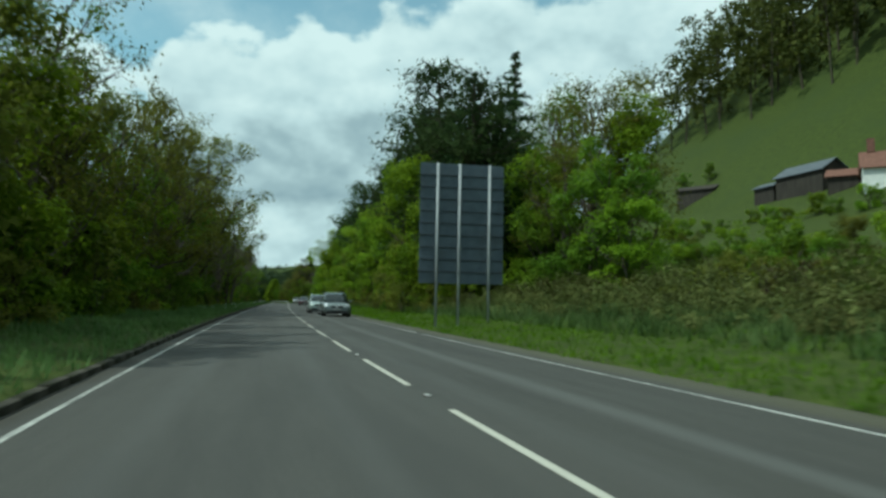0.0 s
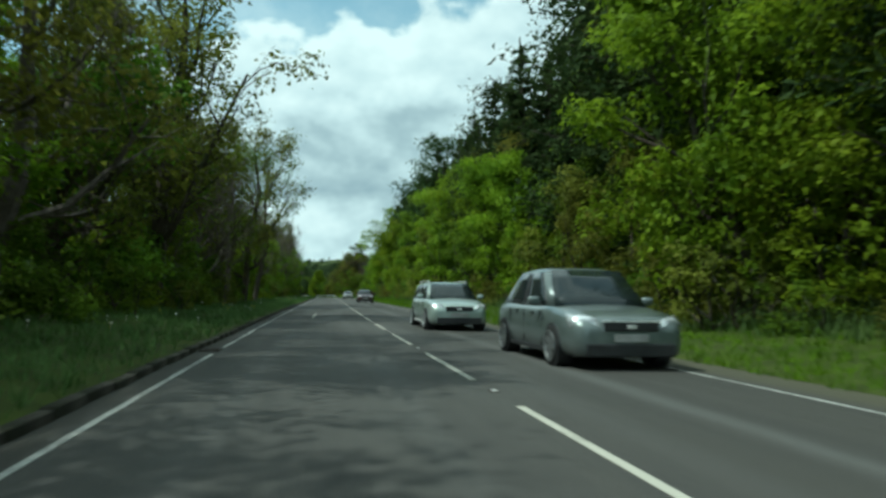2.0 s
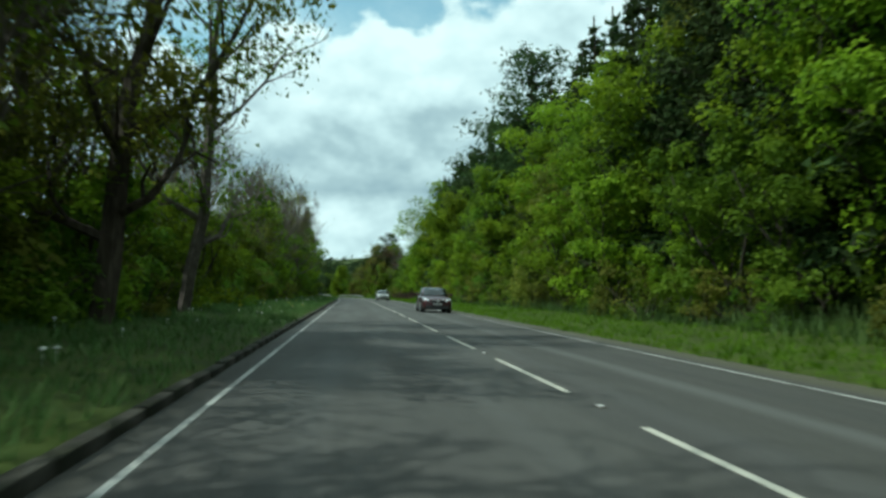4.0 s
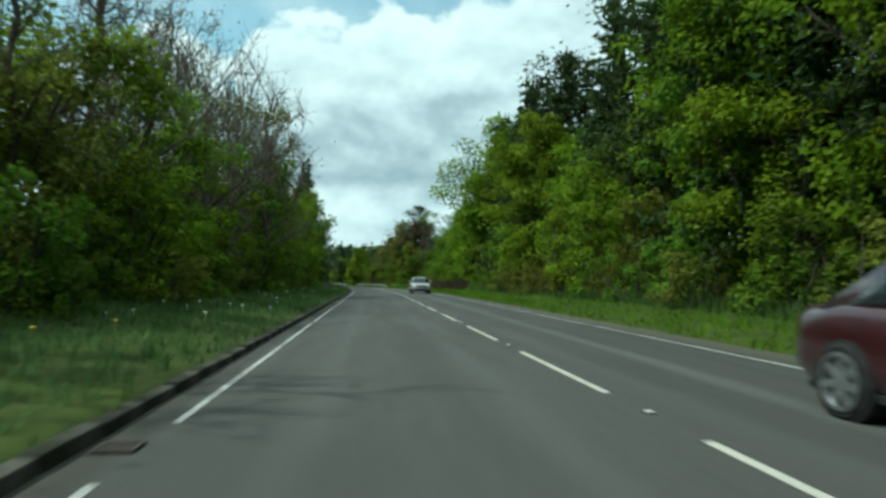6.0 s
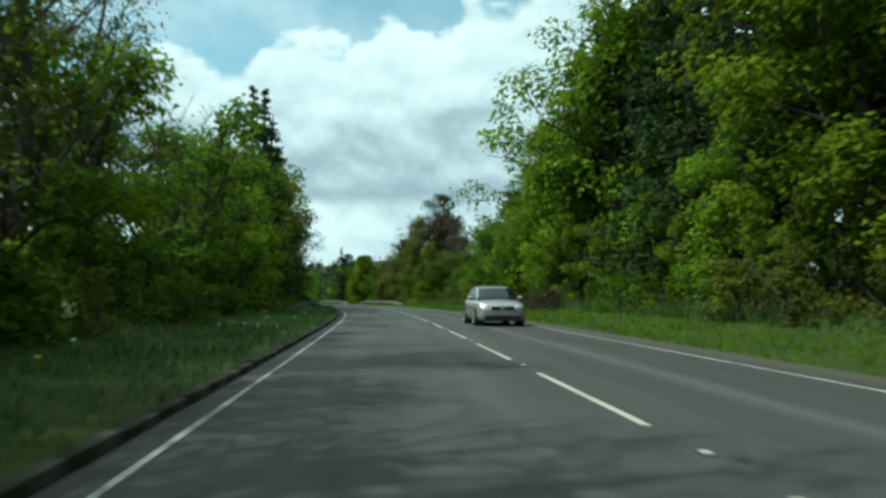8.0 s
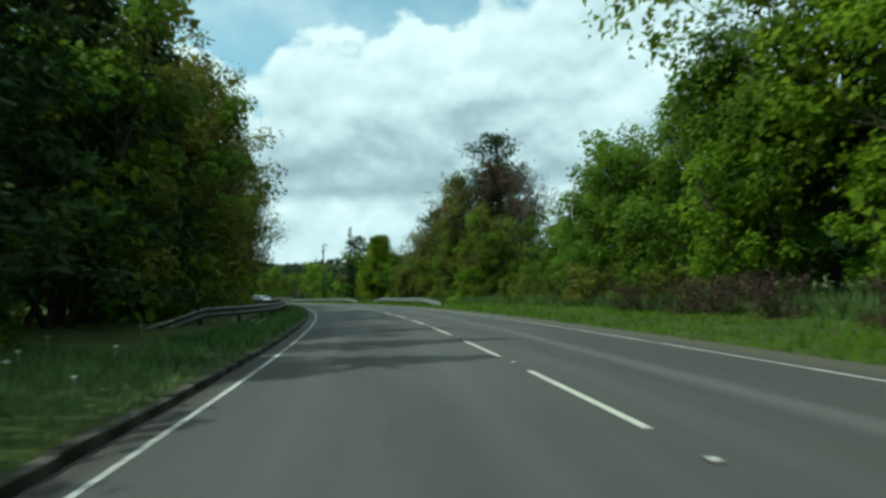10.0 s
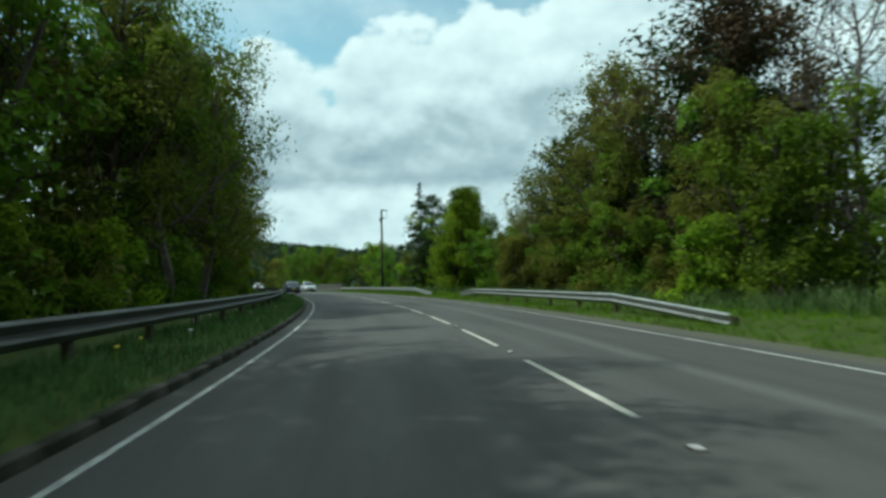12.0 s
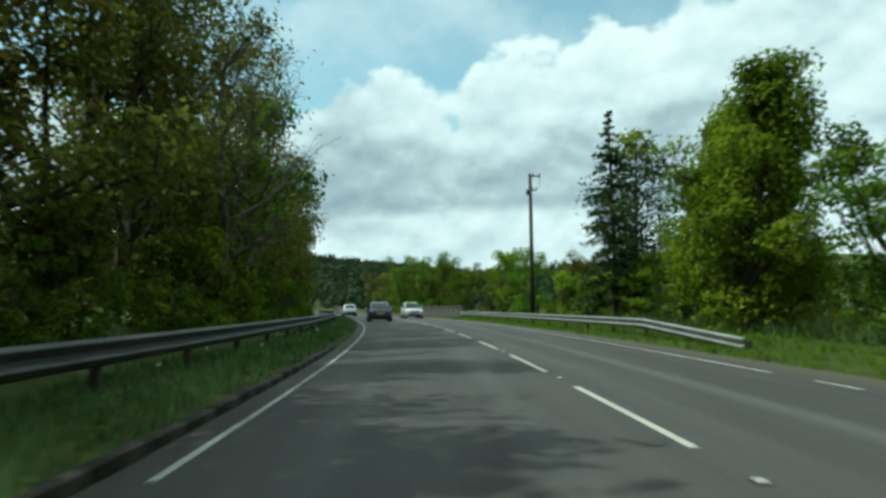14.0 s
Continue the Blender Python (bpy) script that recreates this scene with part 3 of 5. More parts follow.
TALL = "tall roadside broadleaf tree with "
kinds = {
    "bright": [Kind(plant("broadleaf_tree", TALL + "fresh yellow-green spring leaves", "tree", 11 + i, 12.0, 4.0, 0.22, LEAF_BRIGHT, 12500, leaf=(0.20, 0.15), skirt=1000, low=0.12, limb_count=16, twigs=2, clumps=95, puff_size=0.95)) for i in range(3)],
    "mid": [Kind(plant("broadleaf_tree", TALL + "dense mid-green leaves", "tree", 31 + i, 12.0, 4.2, 0.25, LEAF_MID, 11000, leaf=(0.23, 0.17), skirt=1000, low=0.1, limb_count=16, twigs=2, clumps=95, puff_size=1.0)) for i in range(3)],
    "olive": [Kind(plant("broadleaf_tree", TALL + "sparse olive-brown budding leaves", "tree", 51 + i, 12.0, 3.9, 0.24, LEAF_OLIVE, 8500, draw_fine=True, leaf=(0.15, 0.112), low=0.16, limb_count=15, subs=5, clumps=170, puff_size=0.62)) for i in range(3)],
    "bare": [Kind(plant("bare_tree", "leafless grey-brown tree with many fine upright twigs", "tree", 71 + i, 12.0, 3.8, 0.15, LEAF_OLIVE, 500, draw_fine=True, leaf=(0.12, 0.08), low=0.15, limb_count=20, subs=7, twigs=5, lift=0.34, bark=TWIG)) for i in range(3)],
    "brown": [Kind(plant("broadleaf_tree", TALL + "copper-brown young leaves", "tree", 91, 13.0, 4.6, 0.3, LEAF_BROWN, 15000, leaf=(0.18, 0.13), low=0.12, limb_count=17, clumps=150, puff_size=0.75))],
    "back": [Kind(plant("woodland_tree", "woodland tree with spring leaves in the dense slope wood", "tree", 101 + i, 14.0, 4.8, 0.25, (LEAF_MID, LEAF_OLIVE, LEAF_BRIGHT)[i], 4200, leaf=(0.34, 0.26), low=0.15, limb_count=12, subs=4, twigs=2, clumps=60, puff_size=1.2)) for i in range(3)],
    "spruce": [Kind(conifer("spruce_tree", "dark green spruce tree with drooping boughs", 121 + i, 16.0, 3.2)) for i in range(2)],
    "pine": [Kind(conifer("pine_tree", "dark ragged pine tree with tiered boughs", 131 + i, 16.0, 3.6, 0.5, True, 0.2, 84)) for i in range(2)],
    "thin": [Kind(plant("broadleaf_tree", TALL + "thin yellow-olive young leaves among twigs", "tree", 171 + i, 12.0, 3.6, 0.2, (LEAF_OLIVE, LEAF_MID, LEAF_OLIVE)[i], 5000, draw_fine=True, leaf=(0.135, 0.10), low=0.16, limb_count=14, subs=5, twigs=3, scatter=0.45, lift=0.28, bark=TWIG)) for i in range(3)],
    "thicket": [Kind(plant("tall_shrub", "tall dense roadside shrub with leaves down to the ground", "bush", 181 + i, 6.5, 2.7, 0.12, (LEAF_MID, LEAF_BRIGHT, LEAF_OLIVE)[i], 5000, leaf=(0.18, 0.135), stems=3, low=0.08, limb_count=15, subs=3, twigs=1, clumps=48, puff_size=0.68, skirt=1300)) for i in range(3)],
    "round": [Kind(plant("broadleaf_tree", "rounded full-crowned tree with fresh green leaves to the ground", "tree", 201, 9.0, 2.75, 0.2, LEAF_BRIGHT, 19000, leaf=(0.16, 0.12), low=0.08, limb_count=30, subs=4, twigs=2, clumps=230, puff_size=0.62, skirt=1200, taper=0.7))],
    "bracken": [Kind(plant("bracken_patch", "low faded brown-green bracken patch on the bank", "bush", 191 + i, 0.7, 1.7, 0.03, BRACKEN, 900, leaf=(0.13, 0.085), stems=5, low=0.1, limb_count=10, subs=1, twigs=0, scatter=0.25, skirt=600, crown_name="fronds", woody=False)) for i in range(2)],
    "hedge": [Kind(plant("roadside_bush", "dense roadside bush with green leaves down to the ground", "bush", 141 + i, 3.6, 2.3, 0.1, (LEAF_MID, LEAF_BRIGHT, LEAF_MID)[i], 2700, leaf=(0.18, 0.135), stems=4, low=0.08, limb_count=9, subs=2, twigs=1, clumps=30, puff_size=0.55, skirt=1400)) for i in range(3)],
    "bramble": [Kind(plant("bramble_bush", "low tangled olive-green bramble and bracken bush", "bush", 151 + i, 1.7, 1.8, 0.05, LEAF_OLIVE if i else LEAF_MID, 1100, leaf=(0.14, 0.1), stems=4, low=0.1, limb_count=8, subs=2, twigs=0, clumps=22, puff_size=0.36, skirt=700)) for i in range(2)],
    "rusty": [Kind(plant("rusty_shrub", "rust-brown twiggy shrub with few leaves", "bush", 161, 2.6, 2.2, 0.07, RUSTY_SHRUB, 2200, draw_fine=True, leaf=(0.14, 0.08), stems=5, low=0.08, limb_count=16, subs=5, twigs=3, scatter=0.35, skirt=700))],
}
kinds["fresh"] = [kinds["thicket"][1]]
kinds["shade"] = [kinds["thicket"][0], kinds["thicket"][2]]


def put(kind, s, o, height=None, size=None, which=None):
    """Sets a plant of that kind; height in metres, or size as a factor."""
    if kind == "bramble" and height and height > 2.1:
        kind = "hedge"
    if kind == "hedge" and height and height > 4.3:
        kind = "shade"
    full = {"bright": 12, "mid": 12, "olive": 12, "bare": 12, "round": 9.0, "shade": 6.5, "fresh": 6.5, "thin": 12, "thicket": 6.5, "bracken": 0.7, "brown": 13, "back": 14, "spruce": 16, "pine": 16, "hedge": 3.6, "bramble": 1.7, "rusty": 2.6}[kind]
    draw = random.Random(f"{kind} {s:.2f} {o:.2f}")     # each place has its own chance, whatever else is set out
    rows = kinds[kind]
    one = rows[which if which is not None else draw.randrange(len(rows))]
    f = height / full if height else (size or 1.0)
    return one.put(s, o, draw.uniform(0, 360), f, draw.uniform(0.93, 1.08), draw.uniform(-3, 3))


def put_row(mix, s0, s1, step, o, o_spread, heights):
    draw = random.Random(f"{mix} {s0} {o}")
    s = s0
    while s < s1:
        kind = draw.choice(mix)
        put(kind, s + draw.uniform(-1, 1), o + draw.uniform(-o_spread, o_spread), draw.uniform(*heights))
        s += step * draw.uniform(0.75, 1.25)


# left side: hedge and shrubs, thin-leaved trees over them, then the wooded bend behind the barrier
put_row(["thin", "thin", "olive"], 14, 46, 5.2, -10.2, 0.6, (11.0, 12.5))
put_row(["thin", "thin", "bare"], 48, 92, 5.4, -10.2, 0.7, (11.0, 13.0))
put_row(["bare"], 94, 126, 5.0, -13.0, 0.6, (13.0, 14.6))
put_row(["bare"], 127, 152, 3.4, -11.0, 0.8, (12.0, 13.5))
put_row(["bare", "bare", "bare", "thin"], 152, 168, 3.4, -10.2, 0.8, (12.0, 13.5))
put_row(["bare"], 100, 168, 8.5, -14.5, 1.5, (11.5, 13.5))
for s_at, tall in ((58.0, 11.0), (66.3, 13.5), (84.0, 12.0)):
    put("olive", s_at, -9.9, tall)
for kind, s_at, o_at, tall in (("olive", 65.0, -8.6, 15.5), ("thin", 246.0, -8.7, 12.0), ("thin", 252.0, -8.8, 12.5), ("thin", 80.0, -7.8, 11.0), ("olive", 88.0, -7.7, 12.0), ("thin", 95.0, -7.6, 12.4)):
    put(kind, s_at, o_at, tall, which=1)
put("olive", 33.5, -9.6, 13.0)
put("olive", 45.5, -8.8, 14.0)
put("thin", 51.5, -9.0, 13.5)
put("bare", 75.0, -8.6, 13.0, which=0)
put("bare", 83.0, -8.8, 12.5, which=1)
put("bare", 139.0, -8.8, 12.5, which=2)
put("bare", 150.0, -8.8, 13.0, which=1)
put_row(["thin", "bare"], 168, 190, 7.5, -10.6, 0.6, (8.5, 10.0))
put_row(["spruce"], 193, 206, 4.2, -9.9, 0.4, (14.0, 16.0))
put("spruce", 208.6, -9.6, 14.0, which=0)
put("spruce", 211.8, -9.8, 13.0, which=1)
put_row(["back", "spruce"], 194, 224, 4.5, -12.8, 0.8, (12, 15))
put_row(["thicket"], 200, 213, 3.6, -10.2, 0.3, (6.5, 7.8))
put_row(["bare"], 227, 241, 4.0, -13.0, 0.4, (12.8, 14.0))
put_row(["olive", "thin", "bare", "olive"], 247, 256, 4.2, -11.0, 0.5, (13.2, 14.6))
put_row(["olive", "thin", "olive"], 277, 299, 5.2, -11.6, 0.6, (14.5, 16.0))
put("bare", 284.0, -9.6, 14.5, which=1)
put_row(["thin", "olive"], 300, 320, 5.0, -11.0, 0.6, (12, 13.5))
put_row(["thin", "olive", "thin"], 321, 345, 5.6, -11.0, 0.6, (9, 10.5))
for s_at, tall in ((215.5, 12.8), (221.8, 13.8), (227.0, 13.6), (219.5, 13.0), (224.0, 13.5), (243.5, 12.0)):
    put("olive", s_at, -10.6, tall + 0.8)
for s_at, tall in ((257.5, 13.8), (263.0, 14.6), (269.0, 14.6), (275.0, 13.8)):
    put("olive", s_at, -11.8, tall)
for s_at, tall in ((229.5, 14.6), (234.5, 15.0), (239.0, 14.6)):
    put("olive", s_at, -17.0, tall + 1.5)
put_row(["back"], -6, 96, 13.0, -17.5, 2.0, (9, 12))
put_row(["back"], 219, 246, 6.0, -15.0, 1.0, (14.5, 16.0))
put_row(["back"], 165, 222, 13.0, -17.5, 2.0, (9, 12))
put_row(["thicket", "fresh"], 6, 100, 4.8, -11.2, 0.5, (6.0, 7.8))
put_row(["thicket", "fresh"], 101, 126, 4.6, -10.8, 0.6, (3.8, 5.2))
put_row(["thicket", "fresh"], 127, 166, 4.6, -11.0, 0.6, (5.6, 7.2))
put_row(["thicket", "fresh"], 167, 196, 4.8, -11.2, 0.5, (6.0, 7.8))
put_row(["shade"], 210, 340, 5.0, -11.8, 0.5, (7.0, 8.8))
put_row(["hedge"], 8, 196, 4.0, -9.2, 0.4, (2.4, 3.8))
put_row(["hedge", "bramble", "hedge"], 206, 340, 3.8, -9.2, 0.6, (1.8, 3.0))
put_row(["bramble"], 4, 190, 6.0, -8.2, 0.3, (0.8, 1.3))

# right side: open bank with bracken and a hedge, then the tall wood on the slope
put_row(["bracken"], 8, 48, 1.9, 10.6, 0.7, (0.45, 0.7))
put_row(["bracken"], 9, 48, 1.9, 13.4, 0.9, (0.5, 0.8))
put_row(["bracken", "bracken", "bramble"], 10, 46, 2.0, 16.6, 1.0, (0.6, 0.9))
put_row(["bracken", "bramble"], 12, 46, 2.4, 20.0, 1.0, (0.7, 1.2))
put_row(["hedge", "hedge", "bramble"], 10, 50, 2.3, 24.2, 1.2, (1.9, 2.7))
put_row(["hedge", "thicket"], 16, 60, 2.6, 29.0, 1.2, (2.4, 3.3))
put("bramble", 21.5, 15.2, 1.2, which=1)
put("rusty", 20.0, 15.8, 1.1)
put("thicket", 37.0, 16.8, 6.5, which=0)
put("thin", 41.0, 17.2, 11.0, which=0)
put("bright", 44.5, 16.4, 10.5)
put_row(["thicket", "hedge"], 34, 54, 2.8, 16.4, 1.6, (3.2, 5.0))
put_row(["bright", "thin", "bright"], 53, 67, 3.8, 21.5, 1.2, (15.5, 17.5))
put_row(["thin", "back"], 50, 66, 5, 26.0, 3.0, (17, 20))
put("pine", 47.0, 12.2, 16.8, which=0)
put("pine", 49.8, 14.0, 15.5, which=1)
put("spruce", 54.5, 13.0, 15.5, which=0)
for kind, s_at, o_at, tall in (("fresh", 45.0, 10.9, 4.6), ("bright", 48.4, 11.3, 8.0), ("fresh", 51.0, 10.6, 5.6), ("bright", 53.5, 11.0, 9.0), ("fresh", 57.0, 10.7, 6.0)):
    put(kind, s_at, o_at, tall)
put_row(["bramble"], 46, 184, 3.4, 9.2, 0.4, (0.9, 1.6))
put_row(["fresh", "thicket", "fresh", "hedge"], 50, 205, 4.4, 10.9, 0.6, (3.4, 6.6))
put_row(["bright", "bright", "bright", "mid"], 56, 205, 5.4, 13.0, 0.6, (7.8, 11.2))
put_row(["spruce", "spruce", "spruce", "spruce", "pine"], 60, 176, 2.8, 14.0, 0.8, (18.0, 22.0))
put_row(["spruce"], 54, 112, 3.2, 17.6, 0.9, (19.0, 23.0))
put_row(["spruce"], 177, 203, 2.6, 14.4, 0.9, (20.5, 23.0))
put_row(["back"], 66, 206, 10.0, 17.5, 0.8, (13.5, 16.5))
put_row(["rusty"], 186, 208, 2.6, 8.1, 0.3, (2.1, 2.8))
put_row(["mid"], 204, 217, 2.9, 13.0, 0.6, (12.2, 13.2))
put_row(["mid"], 218, 223, 2.4, 13.0, 0.5, (11.2, 12.0))
for s_at, tall in ((224.5, 9.2), (227.5, 8.0), (230.4, 6.8), (233.4, 4.6)):
    put("mid", s_at, 13.1, tall)
for s_at, o_at, tall in ((188.0, 14.2, 15.0), (192.5, 13.9, 15.2), (197.5, 14.6, 13.5), (201.5, 14.8, 12.5)):
    put("bright", s_at, o_at, tall)
put_row(["shade"], 230, 237, 2.8, 12.6, 0.8, (2.4, 3.2))
put_row(["shade"], 206, 225, 3.2, 15.0, 0.8, (6.0, 8.0))
put_row(["bramble"], 206, 236, 3.4, 10.2, 0.4, (0.9, 1.6))
put_row(["back"], 208, 222, 6.0, 20, 2, (8, 9.5))
put_row(["back"], 236, 250, 6.0, 21, 2, (9, 10))
put("brown", 247.5, 14.8, 13.8)
put("pine", 248.6, 15.2, 15.4, which=0)
put("pine", 251.5, 16.5, 14.5, which=1)
put("bare", 240.5, 14.8, 13.0, which=0)
put("bare", 243.0, 17.0, 14.0, which=2)
put("olive", 244.0, 12.5, 9.5)
put("olive", 257.3, 14.2, 15.3, which=0)
put("thin", 260.5, 14.6, 15.5, which=0)
put("olive", 263.5, 14.0, 9.0, which=1)
put("olive", 252.5, 12.8, 11.0)
put("mid", 256.0, 12.0, 8.5)
put("mid", 261.5, 11.8, 7.5)
put("thin", 266.4, 11.2, 7.9, which=2)
put("pine", 266.5, 14.6, 12.0, which=1)
put("pine", 263.5, 15.4, 12.6, which=0)
put("bare", 270.5, 13.2, 9.8, which=1)
put("bare", 272, 14.5, 9.0, which=2)
put_row(["shade", "shade", "bramble"], 238, 272, 3.0, 10.6, 0.5, (2.8, 4.6))
put_row(["shade"], 240, 272, 3.6, 14.0, 0.8, (5.5, 7.5))
put_row(["back", "mid"], 240, 268, 6, 19, 2, (8, 11))
# the green tree and the firs past the barrier, and the growth behind the pole
put("round", 277.6, 9.3, 9.1)
put("round", 281.6, 10.3, 8.9)
put("round", 279.8, 11.6, 8.8)
put("olive", 274.5, 15.5, 9.0)
put("shade", 271.0, 10.9, 4.4)
put("shade", 274.5, 12.8, 5.2)
put("spruce", 291.8, 9.8, 12.2, which=0)
put("pine", 290.8, 10.4, 10.8, which=1)
put("spruce", 286.0, 11.2, 8.0, which=1)
put_row(["hedge", "thicket"], 284, 312, 3.0, 11.2, 1.0, (2.4, 4.4))
put_row(["hedge", "thicket"], 272, 300, 3.5, 16.0, 2.0, (2.5, 4.5))
put_row(["shade", "mid"], 345, 400, 4.0, 11.0, 2.0, (5.4, 7.2))
put_row(["back"], 350, 420, 8.0, 20.0, 4.0, (9, 12))
put_row(["back", "mid", "thicket"], 300, 360, 7.0, 30.0, 6.0, (5, 9))
# wood over the hillside field, and its hedges


def hill_wood():
    """Trees too far off to count: clumps of leaf sprays on leaning stems, in one mesh."""
    rng = np.random.default_rng(77)
    verts, faces, stems = [], [], []
    for o in (97, 103, 110, 118, 127, 137, 150):
        for s in np.arange(-60, 170, 6.5):
            s1, o1 = s + rng.uniform(-2.5, 2.5), o + rng.uniform(-2.5, 2.5)
            foot = np.array(on(s1, o1))
            h = rng.uniform(18, 25)
            stems.append((foot - [0, 0, 0.5], foot + [rng.normal() * 0.6, rng.normal() * 0.6, h * 0.8], 0.25, 0.06))
            n = 460
            clumps = foot + np.stack([rng.normal(size=14) * 2.3, rng.normal(size=14) * 2.3, h * rng.uniform(0.25, 1.0, 14)], 1)
            centres = clumps[rng.integers(0, 14, n)] + rng.normal(size=(n, 3)) * 0.95
            v, f = leaves(centres, 0.95, 0.7, rng, 0.3)
            verts.append(v)
    v = np.concatenate(verts)
    tagged(mesh_object("hillside_wood", v, np.arange(len(v)).reshape(-1, 3), LEAF_HILL), "mixed green and brown wood on the hill above the field", "wood", kind="stuff")
    v, f = prisms(stems, 5)
    tagged(mesh_object("hillside_wood_stems", v, f, BARK), "dark stems of the hillside wood", "wood", kind="stuff")


hill_wood()


def far_woods():
    """Woods and hedges on the distant hills ahead."""
    rng = np.random.default_rng(78)
    verts = []
    line = np.array([tuple(at(s_at))[:2] for s_at in range(-40, 421, 10)])
    for i in range(3000):
        if i < 1700:
            s, o = rng.uniform(560, 1150), rng.uniform(-380, 190)
        elif i < 2500:
            s, o = rng.uniform(640, 1000), 60 + 40 * rng.integers(0, 10) + rng.normal() * 7
        elif i < 2600:
            s, o = 560 + 30 * math.sin(i) + rng.uniform(-12, 12), -250 + (i - 2500) * 5.2
        else:
            s, o = rng.uniform(900, 1300), rng.uniform(-420, 420)
        if np.linalg.norm(line - np.array(tuple(at(s, o))[:2]), axis=1).min() < 95:
            continue
        big = rng.uniform(6, 10)
        foot = np.array(on(s, o))
        clumps = foot + np.stack([rng.normal(size=8) * big * 0.4, rng.normal(size=8) * big * 0.4, big * rng.uniform(0.1, 0.95, 8)], 1)
        n = 52
        v, f = leaves(clumps[rng.integers(0, 8, n)] + rng.normal(size=(n, 3)) * big * 0.14, 2.6, 2.0, rng, 0.3)
        verts.append(v)
    v = np.concatenate(verts)
    tagged(mesh_object("distant_woods", v, np.arange(len(v)).reshape(-1, 3), LEAF_FAR), "distant dark green woods and hedges on low hills", "wood", kind="stuff")


far_woods()
put_row(["hedge"], 30, 105, 4.0, 57.0, 1.2, (1.6, 2.8))
put("mid", 120.5, 74.0, 6.8)
put("mid", 115.5, 76.5, 6.0)


# ---------------------------------------------------------------- materials of made things
GALVANISED = material("dull_galvanised_steel", (0.21, 0.215, 0.205), (0.31, 0.315, 0.305), 5.0, 0.5, 0.15, 30.0, metal=0.35, spots=(0.2, 0.18, 0.14), spot_scale=1.2)
# steel with the trees' shade over the left barrier put into its tone
DARK_STEEL = material("weathered_shade_toned_steel", (0.06, 0.062, 0.056), (0.125, 0.128, 0.118), 4.0, 0.6, 0.2, 30.0, metal=0.5, spots=(0.06, 0.075, 0.04), spot_scale=0.9)
POST_WOOD = material("tarred_timber", (0.035, 0.028, 0.022), (0.08, 0.065, 0.05), 5.0, 0.9, 0.5, 30.0, stretch=(1, 1, 0.2))
SIGN_GREY = material("grey_blue_sign_back", (0.055, 0.075, 0.095), (0.085, 0.108, 0.13), 2.0, 0.6, 0.05, 20.0, metal=0.15, spots=(0.05, 0.062, 0.07), spot_scale=0.7)
SIGN_CHANNEL = material("dark_sign_channel", (0.035, 0.045, 0.055), (0.055, 0.066, 0.078), 3.0, 0.6, metal=0.2)
SIGN_POST = material("grey_painted_post", (0.26, 0.28, 0.29), (0.36, 0.38, 0.39), 3.0, 0.5, spots=(0.2, 0.2, 0.19), spot_scale=1.5)
IRON = material("rusty_cast_iron", (0.035, 0.03, 0.027), (0.08, 0.062, 0.05), 8.0, 0.7, 0.4, 60.0, metal=0.5)
EYE_WHITE = material("white_rubber_stud", (0.5, 0.5, 0.48), (0.65, 0.65, 0.62), 20.0, 0.5)
PETAL = material("pale_flower", (0.6, 0.6, 0.55), (0.75, 0.75, 0.7), 20.0, 0.7)
DANDELION = material("yellow_flower", (0.6, 0.45, 0.02), (0.75, 0.6, 0.04), 20.0, 0.7)
SLATE = material("blue_grey_roof_sheet", (0.055, 0.065, 0.078), (0.10, 0.112, 0.125), 2.0, 0.7, 0.2, 12.0)
TIMBER = material("dark_timber_boards", (0.03, 0.026, 0.022), (0.06, 0.052, 0.043), 3.0, 0.9, 0.4, 20.0, stretch=(1, 1, 0.15))
RENDER_WHITE = material("white_render", (0.62, 0.62, 0.58), (0.74, 0.74, 0.7), 2.0, 0.9, 0.2, 30.0)
BRICK_RED = material("red_brown_tiles", (0.12, 0.06, 0.045), (0.19, 0.1, 0.075), 4.0, 0.9, 0.4, 12.0)
STONE = material("dark_parapet_stone", (0.07, 0.068, 0.06), (0.14, 0.135, 0.12), 3.0, 0.95, 0.6, 14.0, spots=(0.05, 0.06, 0.035), spot_scale=0.8)
GLASS = material("dark_glass", (0.012, 0.017, 0.018), (0.02, 0.026, 0.027), 2.0, 0.06, gloss_spread=0.03)
CERAMIC = material("brown_insulator", (0.08, 0.04, 0.025), (0.12, 0.06, 0.04), 8.0, 0.3)


# ---------------------------------------------------------------- road markings and studs
for i in range(0, 66):
    marking("centre_dash", PHASE + i * MODULE - MARK, PHASE + i * MODULE, 0.0, 0.08, WHITE_PAINT, road, 1.0, 0.12)
left_breaks = [(48.2, 49.7), (62.0, 63.0), (113.2, 114.8), (126.9, 127.7), (178.5, 180.0), (243.0, 243.6), (258.6, 259.4)]
start = -40.0
for a, b in left_breaks + [(420.0, 420.0)]:
    marking("edge_line", start, a, LEFT_LINE, 0.066, EDGE_PAINT, road, 0.7, 0.25)
    start = b
start = -40.0
for a, b in [(22.6, 23.6), (133.8, 134.4), (262.2, 263.4), (264.4, 265.6), (420.0, 420.0)]:
    marking("edge_line", start, a, RIGHT_LINE, 0.062, EDGE_PAINT, road, 0.7, 0.25)
    start = b
squiggle = [(66.0, -2.26), (67.2, -2.2), (68.4, -2.24), (69.6, -2.16), (71.0, -2.15)]
for (s0, o0), (s1, o1) in zip(squiggle, squiggle[1:]):
    marking("crack_seal", s0, s1, (o0 + o1) / 2, 0.09, WHITE_PAINT, road, 0.6, 0.3)


